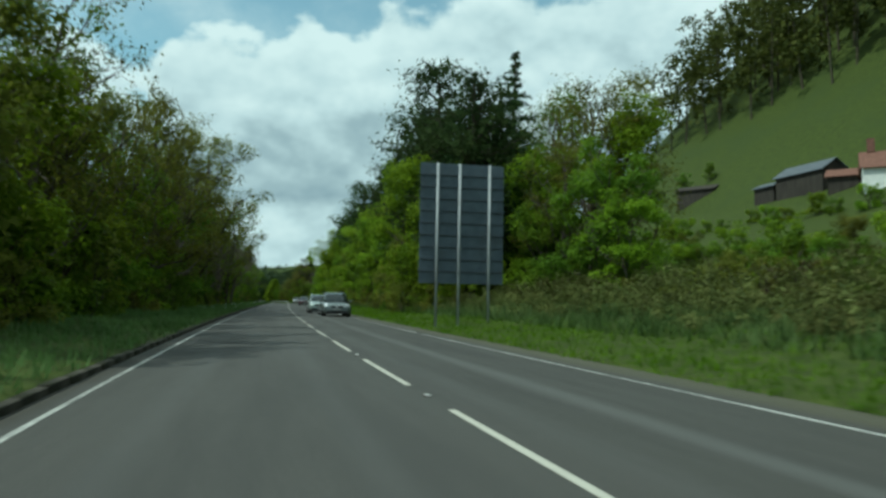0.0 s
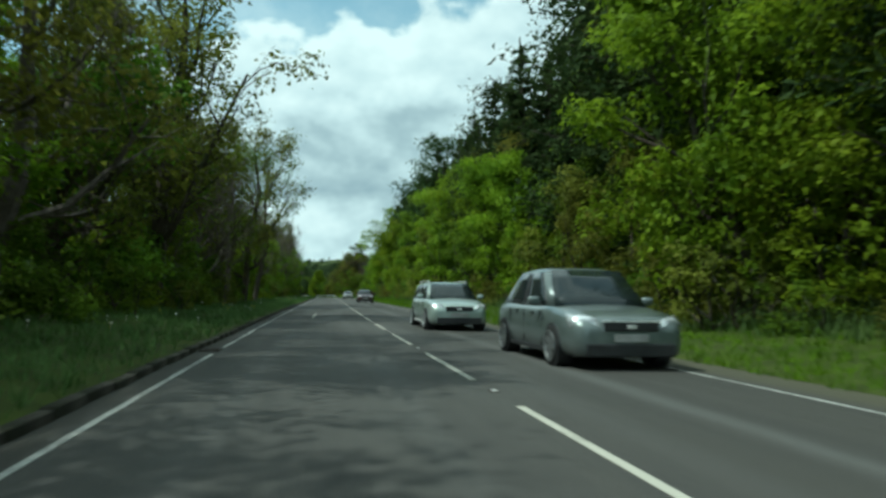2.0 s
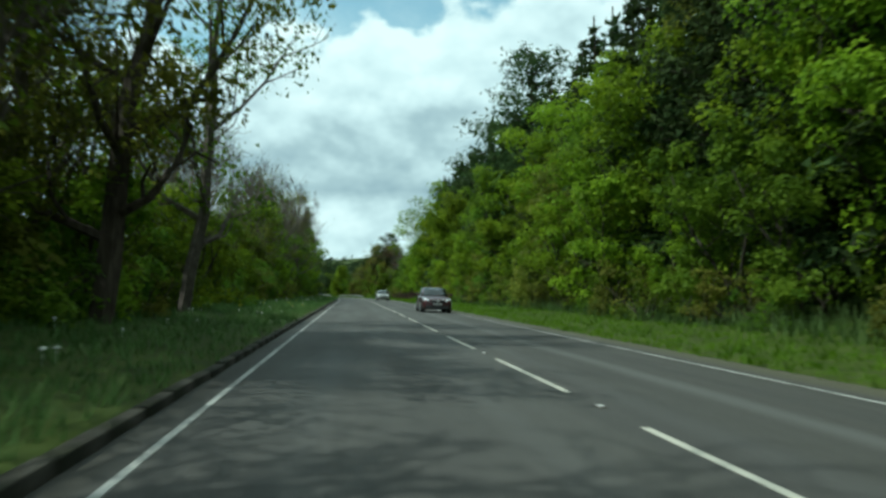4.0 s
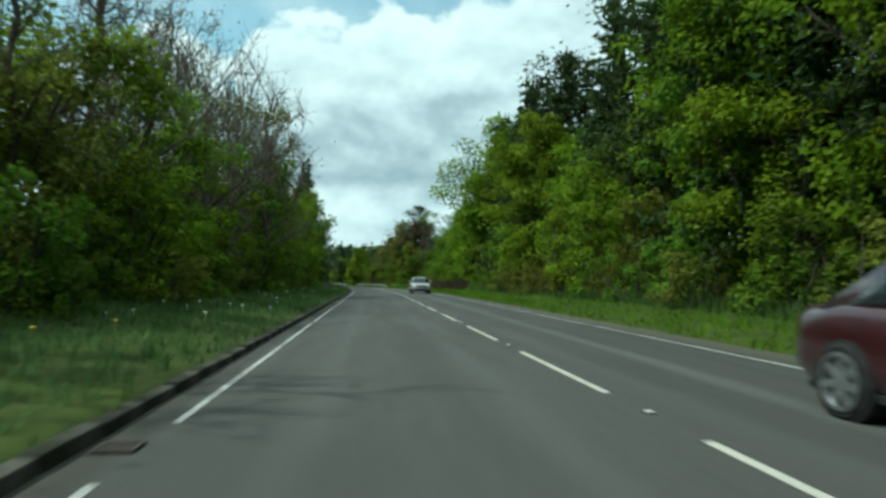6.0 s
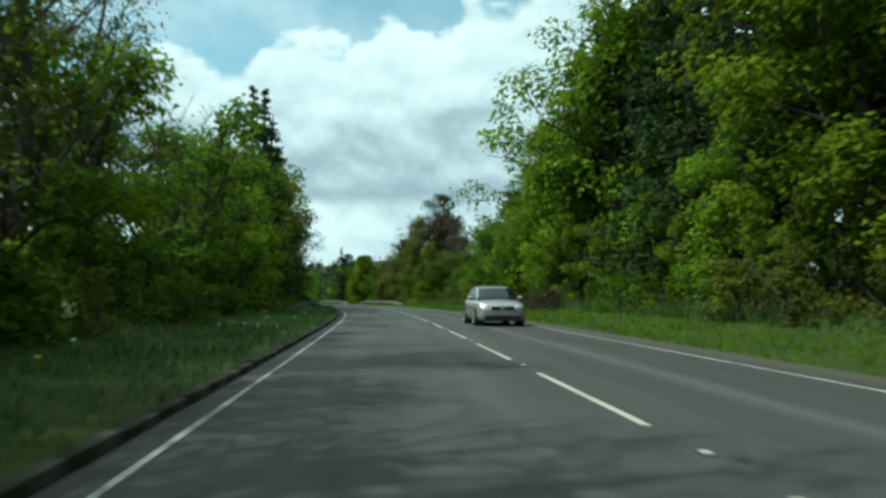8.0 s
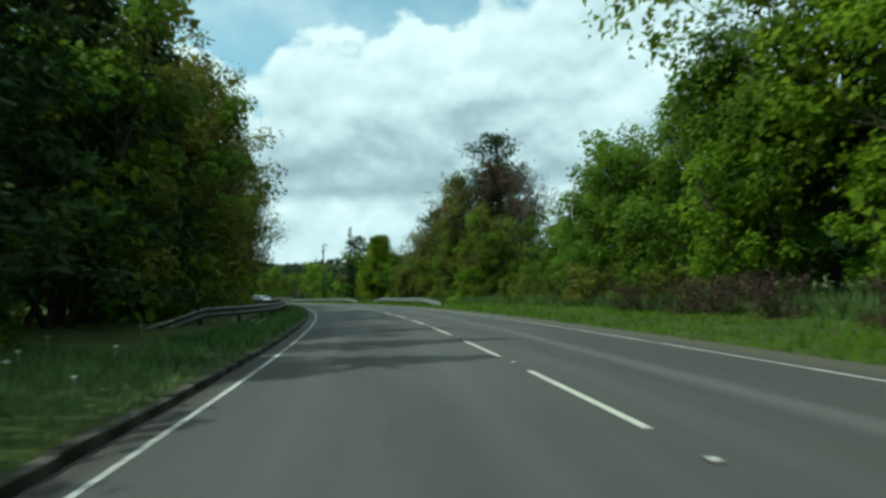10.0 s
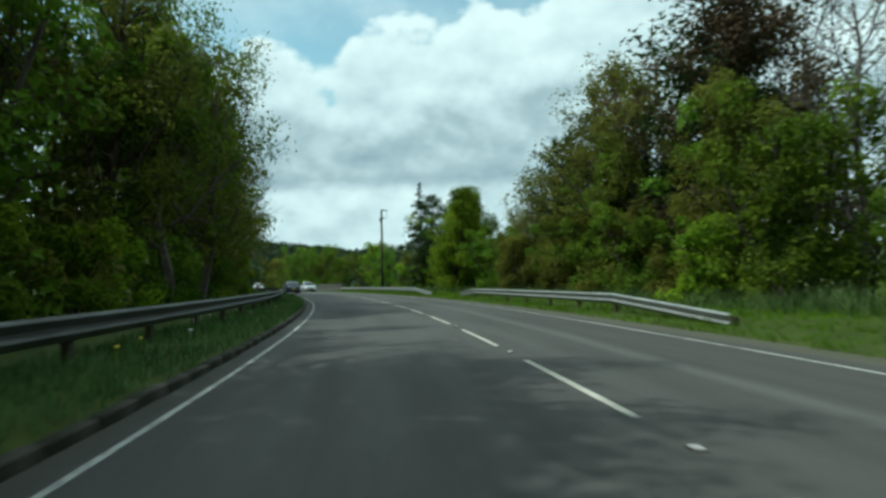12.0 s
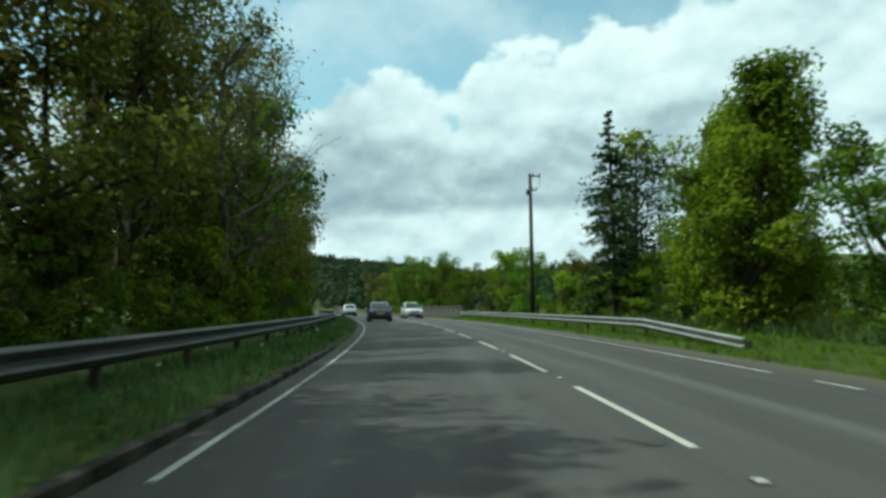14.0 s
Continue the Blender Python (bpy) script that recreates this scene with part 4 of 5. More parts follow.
def road_stud():
    ob = thing("road_stud", "white reflecting road stud set in the asphalt", "road stud", group="road studs")
    bm = box((0.10, 0.12, 0.02), (0, 0, -0.008), 0.005)
    part("casting", bm, IRON, ob)
    bm = box((0.07, 0.06, 0.024), (0, 0, 0.0), 0.007)
    part("rubber_insert", bm, EYE_WHITE, ob)
    return ob


first_stud = road_stud()
for i in range(0, 58):
    s = PHASE + i * MODULE + (MODULE - MARK) / 2
    m = Matrix.Translation(at(s, 0.0, crown(0) + 0.008)) @ Matrix.Rotation(heading(s), 4, "Z")
    if i == 0:
        first_stud.matrix_basis = m
    else:
        copy_thing(first_stud, m)


def drain_grate():
    ob = thing("drain_grate", "rusty iron gully grate beside the kerb", "drain", group="gully grates")
    bm = bmesh.new()
    for x, y, w, h in ((-0.23, 0, 0.05, 0.52), (0.23, 0, 0.05, 0.52), (0, -0.24, 0.42, 0.05), (0, 0.24, 0.42, 0.05)):
        box((w, h, 0.05), (x, y, 0), 0.006, bm)
    part("frame", bm, IRON, ob)
    for i in range(6):
        part("bar", box((0.42, 0.032, 0.045), (0, -0.175 + i * 0.07, -0.002), 0.006), IRON, ob)
    # thin dark sheet added as the shade of the hollow under the bars
    part("pit", box((0.42, 0.44, 0.02), (0, 0, -0.03)), TIMBER, ob, "dark sheet standing for the shaded hollow below the bars")
    return ob


for i, s in enumerate((49.0, 114.0, 179.2)):
    m = Matrix.Translation(at(s, -3.88, crown(3.88) + 0.006)) @ Matrix.Rotation(heading(s), 4, "Z") @ Matrix.Diagonal((0.72, 0.72, 0.9, 1))
    first_drain = drain_grate() if i == 0 else first_drain
    if i == 0:
        first_drain.matrix_basis = m
    else:
        copy_thing(first_drain, m)


# ---------------------------------------------------------------- the big sign, seen from behind
def sign_back():
    s = 28.6
    m = Matrix.Translation(on(s, 6.42)) @ Matrix.Rotation(heading(s) - 0.05, 4, "Z")
    ob = thing("road_sign", "tall grey-blue road sign seen from behind on three posts", "road sign", m)
    wide, low, high = 3.75, 1.78, 7.05
    rows = 10
    tall = (high - low) / rows
    for i in range(rows):
        part("panel_plank", box((wide, 0.03, tall - 0.012), (0, 0.0, low + tall * (i + 0.5)), 0.004), SIGN_GREY, ob)
        if i:
            part("channel", box((wide - 0.05, 0.05, 0.045), (0, -0.04, low + tall * i), 0.008), SIGN_CHANNEL, ob)
    for x in (-1.12, -0.14, 1.2):
        post = part("post", tube(0.055, 0.055, high - 0.02 + 0.6, 14, m=Matrix.Translation((x, -0.125, -0.6))), SIGN_POST, ob, "pale grey steel post", smooth_faces=True)
        for i in range(1, rows, 2):
            part("clip", box((0.15, 0.07, 0.05), (x, -0.095, low + tall * i), 0.008), GALVANISED, post)
    return ob


sign_back()


# ---------------------------------------------------------------- crash barriers
def beam_mesh(length, mat, name):
    """A W-shaped beam along y, its folds towards -x."""
    shape = [(0.02, 0.155), (-0.04, 0.15), (-0.08, 0.127), (-0.083, 0.11), (-0.03, 0.05), (0.0, 0.02), (0.0, -0.005), (-0.05, -0.028), (-0.08, -0.048), (-0.083, -0.065), (-0.04, -0.12), (0.0, -0.155)]
    back = [(x + 0.012, z) for x, z in reversed(shape)]
    ring = shape + back
    verts = [(x, y, z) for y in (0.0, length) for x, z in ring]
    n = len(ring)
    faces = [(i, (i + 1) % n, n + (i + 1) % n, n + i) for i in range(n)]
    h = len(shape)
    faces += [(i, i + 1, n - 2 - i, n - 1 - i) for i in range(h - 1)] + [(n + i + 1, n + i, n + n - 1 - i, n + n - 2 - i) for i in range(h - 1)]
    mesh = bpy.data.meshes.new(name)
    mesh.from_pydata(verts, [], faces)
    mesh.materials.append(mat)
    return mesh


def crash_barrier(label, s0, s1, o, side, mat, post_mat, ramp_start, ramp_end, height=0.62, flare=0.0):
    """side: +1 when the beam faces the road from its right, -1 from its left."""
    ob = thing("crash_barrier", label, "crash barrier", Matrix.Translation(on(s0, o)))
    inverse = ob.matrix_basis.inverted()
    step = 3.2
    count = int(round((s1 - s0) / step))
    mesh = beam_mesh(1.0, mat, "beam")
    post_bm = box((0.1, 0.14, 1.0), (0, 0, -0.5), 0.01)
    post_mesh = bpy.data.meshes.new("post")
    post_bm.to_mesh(post_mesh)
    post_bm.free()
    post_mesh.materials.append(post_mat)

    def off_at(s):
        return o - flare * max(0.0, 1 - (s - s0) / 13.0) ** 2

    def top(s):
        h = height
        if ramp_start:
            h -= (height - 0.12) * (1 - min(1.0, (s - s0) / ramp_start))
        if ramp_end:
            h -= 0.3 * max(0.0, (s - s1 + ramp_end) / ramp_end)
        return h

    for i in range(count):
        a, b = s0 + i * step, s0 + (i + 1) * step + 0.03
        p, q = on(a, off_at(a)), on(b, off_at(b))
        p.z, q.z = at(a).z + top(a) , at(b).z + top(b)
        way = q - p
        turn_m = way.to_track_quat("Y", "Z").to_matrix().to_4x4()
        one = new("beam", mesh)
        one.parent = ob
        one.matrix_basis = inverse @ Matrix.Translation(p) @ turn_m @ Matrix.Diagonal((side, way.length, 1, 1))
        post = new("post", post_mesh)
        post.parent = ob
        foot = p + Vector((side * 0.075 * math.cos(heading(a)), side * 0.075 * math.sin(heading(a)), 0.1))
        post.matrix_basis = inverse @ Matrix.Translation(foot) @ Matrix.Rotation(heading(a), 4, "Z")
    return ob


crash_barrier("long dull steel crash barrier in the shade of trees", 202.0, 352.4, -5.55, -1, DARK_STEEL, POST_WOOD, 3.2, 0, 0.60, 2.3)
crash_barrier("pale galvanised crash barrier with sloped end", 232.4, 262.2, 5.3, 1, GALVANISED, POST_WOOD, 6.4, 3.2, 0.44)
crash_barrier("pale galvanised crash barrier curving along the verge", 270.2, 315.0, 5.3, 1, GALVANISED, POST_WOOD, 6.4, 0, 0.44)


# ---------------------------------------------------------------- pole with its fittings
def utility_pole():
    ob = thing("utility_pole", "dark tarred timber utility pole with small insulators", "utility pole", Matrix.Translation(on(298.5, 6.9)) @ Matrix.Rotation(heading(298), 4, "Z"))
    part("pole", tube(0.15, 0.10, 9.9, 14, m=Matrix.Translation((0, 0, -0.5))), POST_WOOD, ob, smooth_faces=True)
    for z, x, w in ((9.25, 0.28, 0.75), (8.35, 0.18, 0.5)):
        arm = part("crossarm", box((w, 0.09, 0.08), (x, 0, z), 0.01), POST_WOOD, ob)
        for dx in (0.9, -0.2):
            part("insulator", tube(0.035, 0.05, 0.14, 10, m=Matrix.Translation((x + w / 2 * dx, 0, z + 0.04))), CERAMIC, arm, "brown insulator")
    part("cable", tube(0.015, 0.015, 0.85, 6, m=Matrix.Translation((0.6, 0, 8.45)) @ Matrix.Rotation(0.08, 4, "X")), POST_WOOD, ob)
    part("fuse_box", box((0.2, 0.16, 0.36), (-0.16, 0, 8.2), 0.02), DARK_STEEL, ob, "small grey box")
    return ob


utility_pole()


# ---------------------------------------------------------------- parapet and marker past the barrier
def parapet():
    ob = thing("parapet_wall", "low dark stone parapet wall beside the road", "wall", Matrix.Translation(on(318, 5.6)))
    inverse = ob.matrix_basis.inverted()
    for i in range(14):
        a = 316.0 + i * 2.4
        p = on(a, 5.7)
        m = inverse @ Matrix.Translation(p) @ Matrix.Rotation(heading(a + 1.2), 4, "Z")
        part("wall_block", box((0.35, 2.38, 1.3), (0, 1.2, 0.25), 0.03), STONE, ob, m=m)
        part("coping_stone", box((0.45, 2.36, 0.14), (0, 1.2, 0.965), 0.03), STONE, ob, m=m)
    return ob


parapet()


def marker_post(s, o):
    ob = thing("marker_post", "red and white banded warning post by the barrier", "marker post", Matrix.Translation(on(s, o)) @ Matrix.Rotation(heading(s), 4, "Z"))
    red = material("red_marker_paint", (0.3, 0.035, 0.03), (0.38, 0.05, 0.04), 4.0, 0.5)
    part("board", box((0.5, 0.03, 0.75), (0, 0, 0.75), 0.01), RENDER_WHITE, ob)
    for z in (0.52, 0.76, 1.0):
        part("red_band", box((0.5, 0.036, 0.11), (0, 0, z), 0.003), red, ob)
    part("post", tube(0.03, 0.03, 0.9, 8, m=Matrix.Translation((0, 0.05, -0.3))), GALVANISED, ob)
    return ob


marker_post(322.0, -5.1)


# ---------------------------------------------------------------- farm on the hillside
def gabled(ob, wide, deep, wall, ridge, wall_mat, roof_mat):
    bm = bmesh.new()
    rows = [(-wide / 2, -deep / 2), (wide / 2, -deep / 2), (wide / 2, deep / 2), (-wide / 2, deep / 2)]
    low = [bm.verts.new((x, y, -2.5)) for x, y in rows]
    top = [bm.verts.new((x, y, wall)) for x, y in rows]
    ends = [bm.verts.new((-wide / 2, 0, ridge)), bm.verts.new((wide / 2, 0, ridge))]
    for i in range(4):
        j = (i + 1) % 4
        if i in (1, 3):
            bm.faces.new((low[i], low[j], top[j], ends[1] if i == 1 else ends[0], top[i]))
        else:
            bm.faces.new((low[i], low[j], top[j], top[i]))
    part("wall", bm, wall_mat, ob)
    for sign in (-1, 1):
        bm = bmesh.new()
        over = 0.35
        fall = (ridge - wall) / (deep / 2)
        a = [(-wide / 2 - over, 0, ridge + 0.06), (wide / 2 + over, 0, ridge + 0.06), (wide / 2 + over, sign * (deep / 2 + over), wall - fall * over + 0.06), (-wide / 2 - over, sign * (deep / 2 + over), wall - fall * over + 0.06)]
        v0 = [bm.verts.new(p) for p in a]
        v1 = [bm.verts.new((x, y, z + 0.12)) for x, y, z in a]
        bm.faces.new(v0), bm.faces.new(v1)
        for i in range(4):
            bm.faces.new((v0[i], v0[(i + 1) % 4], v1[(i + 1) % 4], v1[i]))
        part("roof_slope", bm, roof_mat, ob)


def barn():
    ob = thing("barn", "dark timber barn with a blue-grey sheet roof on the hillside", "barn", Matrix.Translation(on(80.3, 68.6, 0.0)) @ Matrix.Rotation(radians(90), 4, "Z"))
    gabled(ob, 8.4, 4.0, 1.9, 3.3, TIMBER, SLATE)
    part("barn_door", box((0.1, 1.8, 1.9), (-4.23, 0.0, 0.9), 0.02), TIMBER, ob)
    shed = thing("lean_to_shed", "low grey shed beside the timber barn", "shed", Matrix.Translation(on(87.0, 68.0, 0.2)) @ Matrix.Rotation(radians(90), 4, "Z"))
    gabled(shed, 4.0, 3.4, 1.3, 2.0, TIMBER, SLATE)
    low = thing("field_shed", "small dark field shed under a tree", "shed", Matrix.Translation(on(113.5, 73.0, -0.2)) @ Matrix.Rotation(radians(120), 4, "Z"))
    gabled(low, 7.0, 3.6, 1.1, 1.9, TIMBER, TIMBER)
    outhouse = thing("outbuilding", "low red-brown tiled outbuilding beside the barn", "shed", Matrix.Translation(on(71.0, 67.5, -0.4)) @ Matrix.Rotation(radians(130), 4, "Z"))
    gabled(outhouse, 6.0, 3.2, 1.2, 2.1, TIMBER, BRICK_RED)
    house = thing("farmhouse", "white rendered farmhouse with red-brown tiled roof", "house", Matrix.Translation(on(63.5, 67.5, -2.4)) @ Matrix.Rotation(radians(135), 4, "Z"))
    gabled(house, 9.0, 6.0, 2.9, 5.0, RENDER_WHITE, BRICK_RED)
    for x in (-3.0, -1.0, 1.2, 3.2):
        window = part("window", box((0.9, 0.08, 1.1), (x, -3.02, 1.9), 0.02), GLASS, house, "dark window pane")
        part("window_frame", box((1.05, 0.06, 0.1), (x, -3.03, 1.3), 0.01), RENDER_WHITE, window)
    part("chimney", box((0.8, 0.6, 1.6), (3.6, 0, 5.9), 0.03), BRICK_RED, house)


# ---------------------------------------------------------------- cars
def car_paint(name, colour, flake):
    m = bpy.data.materials.new(name)
    m.use_nodes = True
    n = Nodes(m.node_tree)
    place = n.add("ShaderNodeTexCoord").outputs["Object"]
    dust = n.noise(place, 3.0, 5.0, 0.6).outputs[0]
    low = n.add("ShaderNodeSeparateXYZ", (0, place)).outputs[2]
    grime = n.math("MULTIPLY", n.span(n.math("ADD", low, n.math("MULTIPLY", dust, 0.3)), 0.65, 0.3), 0.45)
    shade = n.mix(grime, n.mix(n.span(dust, 0.3, 0.7), colour, flake), (0.1, 0.095, 0.085))
    surface = n.add("ShaderNodeBsdfPrincipled", ("Base Color", shade), ("Metallic", 0.35), ("Roughness", n.span(dust, 0.2, 0.8, 0.25, 0.42)), ("Coat Weight", 0.7), ("Coat Roughness", 0.08))
    n.add("ShaderNodeOutputMaterial", (0, surface))
    return m


TYRE = material("black_tyre_rubber", (0.014, 0.014, 0.014), (0.03, 0.03, 0.029), 10.0, 0.85, 0.3, 60.0)
ALLOY = material("silver_alloy", (0.42, 0.43, 0.43), (0.55, 0.56, 0.56), 8.0, 0.35, metal=0.9)
TRIM = material("black_plastic_trim", (0.012, 0.012, 0.013), (0.025, 0.025, 0.026), 10.0, 0.55)
CHROME = material("bright_trim", (0.6, 0.6, 0.58), (0.7, 0.7, 0.68), 8.0, 0.3, metal=0.4)
LAMP = material("clear_lamp_glass", (0.3, 0.32, 0.33), (0.8, 0.82, 0.83), 7.0, 0.1, metal=0.5, gloss_spread=0.05)
TAIL = material("red_lamp_glass", (0.25, 0.01, 0.012), (0.35, 0.02, 0.02), 6.0, 0.2)
PLATE_WHITE = material("white_number_plate", (0.22, 0.22, 0.21), (0.32, 0.32, 0.31), 6.0, 0.5)
PLATE_YELLOW = material("yellow_number_plate", (0.55, 0.42, 0.04), (0.62, 0.48, 0.06), 6.0, 0.5)


def loft(rings, bm=None, close=True):
    made = bm or bmesh.new()
    rows = [[made.verts.new(p) for p in ring] for ring in rings]
    n = len(rows[0])
    for a, b in zip(rows, rows[1:]):
        for i in range(n):
            made.faces.new((a[i], a[(i + 1) % n], b[(i + 1) % n], b[i]))
    if close:
        made.faces.new(rows[0]), made.faces.new(rows[-1])
    return made


def quad_patch(corners, thick, bm=None):
    """A thin slightly rounded pane over four corners, proud of them by its thickness."""
    made = bm or bmesh.new()
    a, b, c, d = (Vector(p) for p in corners)
    normal = (b - a).cross(d - a).normalized()
    n = 4
    rows = []
    for i in range(n + 1):
        row = []
        for j in range(n + 1):
            u, v = j / n, i / n
            p = (a * (1 - u) + b * u) * (1 - v) + (d * (1 - u) + c * u) * v
            row.append(made.verts.new(p + normal * thick * (0.6 + 0.8 * (1 - (2 * u - 1) ** 4) * (1 - (2 * v - 1) ** 4))))
        rows.append(row)
    for i in range(n):
        for j in range(n):
            made.faces.new((rows[i][j], rows[i][j + 1], rows[i + 1][j + 1], rows[i + 1][j]))
    edge = rows[0] + [r[-1] for r in rows[1:]] + rows[-1][-2::-1] + [r[0] for r in rows[-2:0:-1]]
    back = [made.verts.new(v.co - normal * thick * 1.5) for v in edge]
    k = len(edge)
    for i in range(k):
        made.faces.new((edge[(i + 1) % k], edge[i], back[i], back[(i + 1) % k]))
    return made


def car(label, s, o, oncoming, paint, long, wide, high, estate=False, rails=False, doors=5):
    """Front towards +y, the origin on the road under its middle."""
    m = Matrix.Translation(at(s, o, crown(o))) @ Matrix.Rotation(heading(s) + (math.pi if oncoming else 0), 4, "Z")
    ob = thing("car", label, "car", m)
    h, w = long / 2, wide / 2
    axle_f, axle_r, radius = h - 0.86, -h + 0.86, 0.315
    stations = [(-h, 0.78, 0.42, 0.72), (-h + 0.06, 0.88, 0.32, 0.86), (-h + 0.25, 0.95, 0.26, 0.95), (-h + 0.8, 1.0, 0.22, 0.965), (-0.6, 1.0, 0.2, 0.955), (0.4, 1.0, 0.2, 0.945),
                (h - 1.35, 1.0, 0.2, 0.95), (h - 0.95, 0.995, 0.2, 0.91), (h - 0.5, 0.98, 0.2, 0.845), (h - 0.22, 0.945, 0.2, 0.785), (h - 0.07, 0.88, 0.21, 0.72), (h - 0.01, 0.80, 0.25, 0.64), (h, 0.72, 0.32, 0.56)]
    rings = []
    for y, f, low, top in stations:
        a, t = w * f, top - low
        half = [(a * 0.9, low), (a * 0.975, low + 0.10 * t), (a, low + 0.32 * t), (a * 0.995, low + 0.6 * t), (a * 0.97, low + 0.84 * t), (a * 0.9, low + 0.96 * t), (a * 0.6, low + 1.01 * t), (0, low + 1.03 * t)]
        rings.append([(x, y, z) for x, z in half] + [(-x, y, z) for x, z in reversed(half[:-1])])
    part("body", loft(rings), paint, ob, smooth_faces=True)
    # cabin: belt line up to the roof
    rear_b, rear_r = (-h + 0.10, -h + 0.55) if estate else (-h + 0.3, -h + 1.15)
    front_b, front_r = h - 1.12, h - 1.95
    belt, wb, wr = 0.90, w * 0.905, w * 0.72
    levels = [(belt, 0.0), (belt + (high - belt) * 0.5, 0.5), (high - 0.07, 0.92), (high - 0.02, 0.975), (high, 1.0)]
    rings = []
    for z, f in levels:
        g = f ** 0.92
        inset = 0.0 if f < 0.95 else (f - 0.92) * 2.6
        y0, y1, x = rear_b + (rear_r - rear_b) * g + inset, front_b + (front_r - front_b) * g - inset, wb + (wr - wb) * g - inset * 0.6
        r = 0.14
        rings.append([(x, y0 + r, z), (x * 1.012, (y0 + y1) / 2, z), (x, y1 - r, z), (x - r * 0.7, y1 - r * 0.25, z), (x * 0.4, y1 + 0.05, z), (-x * 0.4, y1 + 0.05, z), (-x + r * 0.7, y1 - r * 0.25, z), (-x, y1 - r, z),
                      (-x * 1.012, (y0 + y1) / 2, z), (-x, y0 + r, z), (-x + r * 0.7, y0 + r * 0.25, z), (0, y0 - 0.03, z), (x - r * 0.7, y0 + r * 0.25, z)])
    part("cabin", loft(rings), paint, ob, smooth_faces=True)
    z0, z1 = belt + 0.03, high - 0.085
    g0, g1 = 0.03 / (high - belt), 1 - 0.085 / (high - belt)

    def mid(a, b, g):
        return a + (b - a) * g ** 0.92

    fy0, fy1, ry0, ry1 = mid(front_b, front_r, g0), mid(front_b, front_r, g1), mid(rear_b, rear_r, g0), mid(rear_b, rear_r, g1)
    x0, x1 = mid(wb, wr, g0), mid(wb, wr, g1)
    part("windscreen", quad_patch([(x0 * 0.93, fy0 + 0.06, z0 - 0.02), (-x0 * 0.93, fy0 + 0.06, z0 - 0.02), (-x1 * 0.9, fy1 + 0.06, z1 + 0.03), (x1 * 0.9, fy1 + 0.06, z1 + 0.03)], 0.025), GLASS, ob, "tinted windscreen", smooth_faces=True)
    part("rear_window", quad_patch([(-x0 * 0.8, ry0 - 0.01, z0 + 0.03), (x0 * 0.8, ry0 - 0.01, z0 + 0.03), (x1 * 0.78, ry1 - 0.01, z1), (-x1 * 0.78, ry1 - 0.01, z1)], 0.02), GLASS, ob, "tinted rear window", smooth_faces=True)
    cuts = [0.0, 0.25, 0.275, 0.60, 0.63, 0.97] if estate else [0.12, 0.5, 0.535, 0.96] if doors == 5 else [0.14, 0.44, 0.475, 0.96]
    for side in (1, -1):
        for inset, a, b in [(True, cuts[0] - 0.012, cuts[-1] + 0.012)] + [(False, a, b) for a, b in zip(cuts[::2], cuts[1::2])]:
            low = [ry0 + 0.12 + (fy0 - ry0 - 0.24) * f for f in (a, b)]
            top = [ry1 + 0.12 + (fy1 - ry1 - 0.24) * f for f in (a, b)]
            corners = [(side * x0, low[0], z0), (side * x0, low[1], z0), (side * x1, top[1], z1), (side * x1, top[0], z1)]
            if inset:
                part("window_surround", quad_patch(corners if side > 0 else [corners[1], corners[0], corners[3], corners[2]], 0.010), TRIM, ob, "black window surround and pillars", smooth_faces=True)
                continue
            part("side_window", quad_patch(corners if side > 0 else [corners[1], corners[0], corners[3], corners[2]], 0.016), GLASS, ob, "tinted side window", smooth_faces=True)
        for y, z in ((0.30, 0.80), (-0.62, 0.82)):
            part("door_handle", box((0.05, 0.2, 0.035), (side * w * 0.995, y, z), 0.012), CHROME if paint.name.startswith("pale") else paint, ob)
        for y in (0.86, -0.12, -1.02):
            part("door_seam", box((0.012, 0.012, 0.56), (side * w * 0.992, y, 0.56), 0.002), TRIM, ob)
        mirror = part("wing_mirror", box((0.2, 0.12, 0.14), (side * (w + 0.08), front_b - 0.42, 1.0), 0.05), paint, ob, smooth_faces=True)
        part("mirror_glass", box((0.15, 0.01, 0.1), (side * (w + 0.085), front_b - 0.485, 1.0), 0.003), CHROME, mirror)
        part("sill_strip", box((0.03, axle_f - axle_r - 0.75, 0.07), (side * w * 0.985, (axle_f + axle_r) / 2, 0.235), 0.012), CHROME if paint.name.startswith("pale") else TRIM, ob)
        lamp = [(side * w * 0.50, h - 0.01, 0.60), (side * w * 0.95, h - 0.20, 0.64), (side * w * 0.93, h - 0.42, 0.80), (side * w * 0.56, h - 0.09, 0.745)]
        part("headlight", quad_patch(lamp if side < 0 else [lamp[1], lamp[0], lamp[3], lamp[2]], 0.055), LAMP, ob, "clear headlight glass", smooth_faces=True)
        part("fog_lamp", box((0.22, 0.1, 0.09), (side * w * 0.68, h - 0.06, 0.36), 0.03), LAMP, ob)
        part("tail_light", box((0.24, 0.14, 0.22), (side * w * 0.70, -h + 0.115, 0.72), 0.04), TAIL, ob, "red tail light")
        for y in (axle_f, axle_r):
            part("wheel_arch", tube(radius + 0.028, radius + 0.028, 0.246, 28, m=Matrix.Translation((side * (w - 0.238), y, radius)) @ Matrix.Rotation(radians(90) * side, 4, "Y")), TRIM, ob)
            wheel = part("wheel", tube(0.07, 0.07, 0.18, 12, m=Matrix.Translation((side * (w - 0.2), y, radius)) @ Matrix.Rotation(radians(90) * side, 4, "Y")), TRIM, ob)
            tyre = bmesh.new()
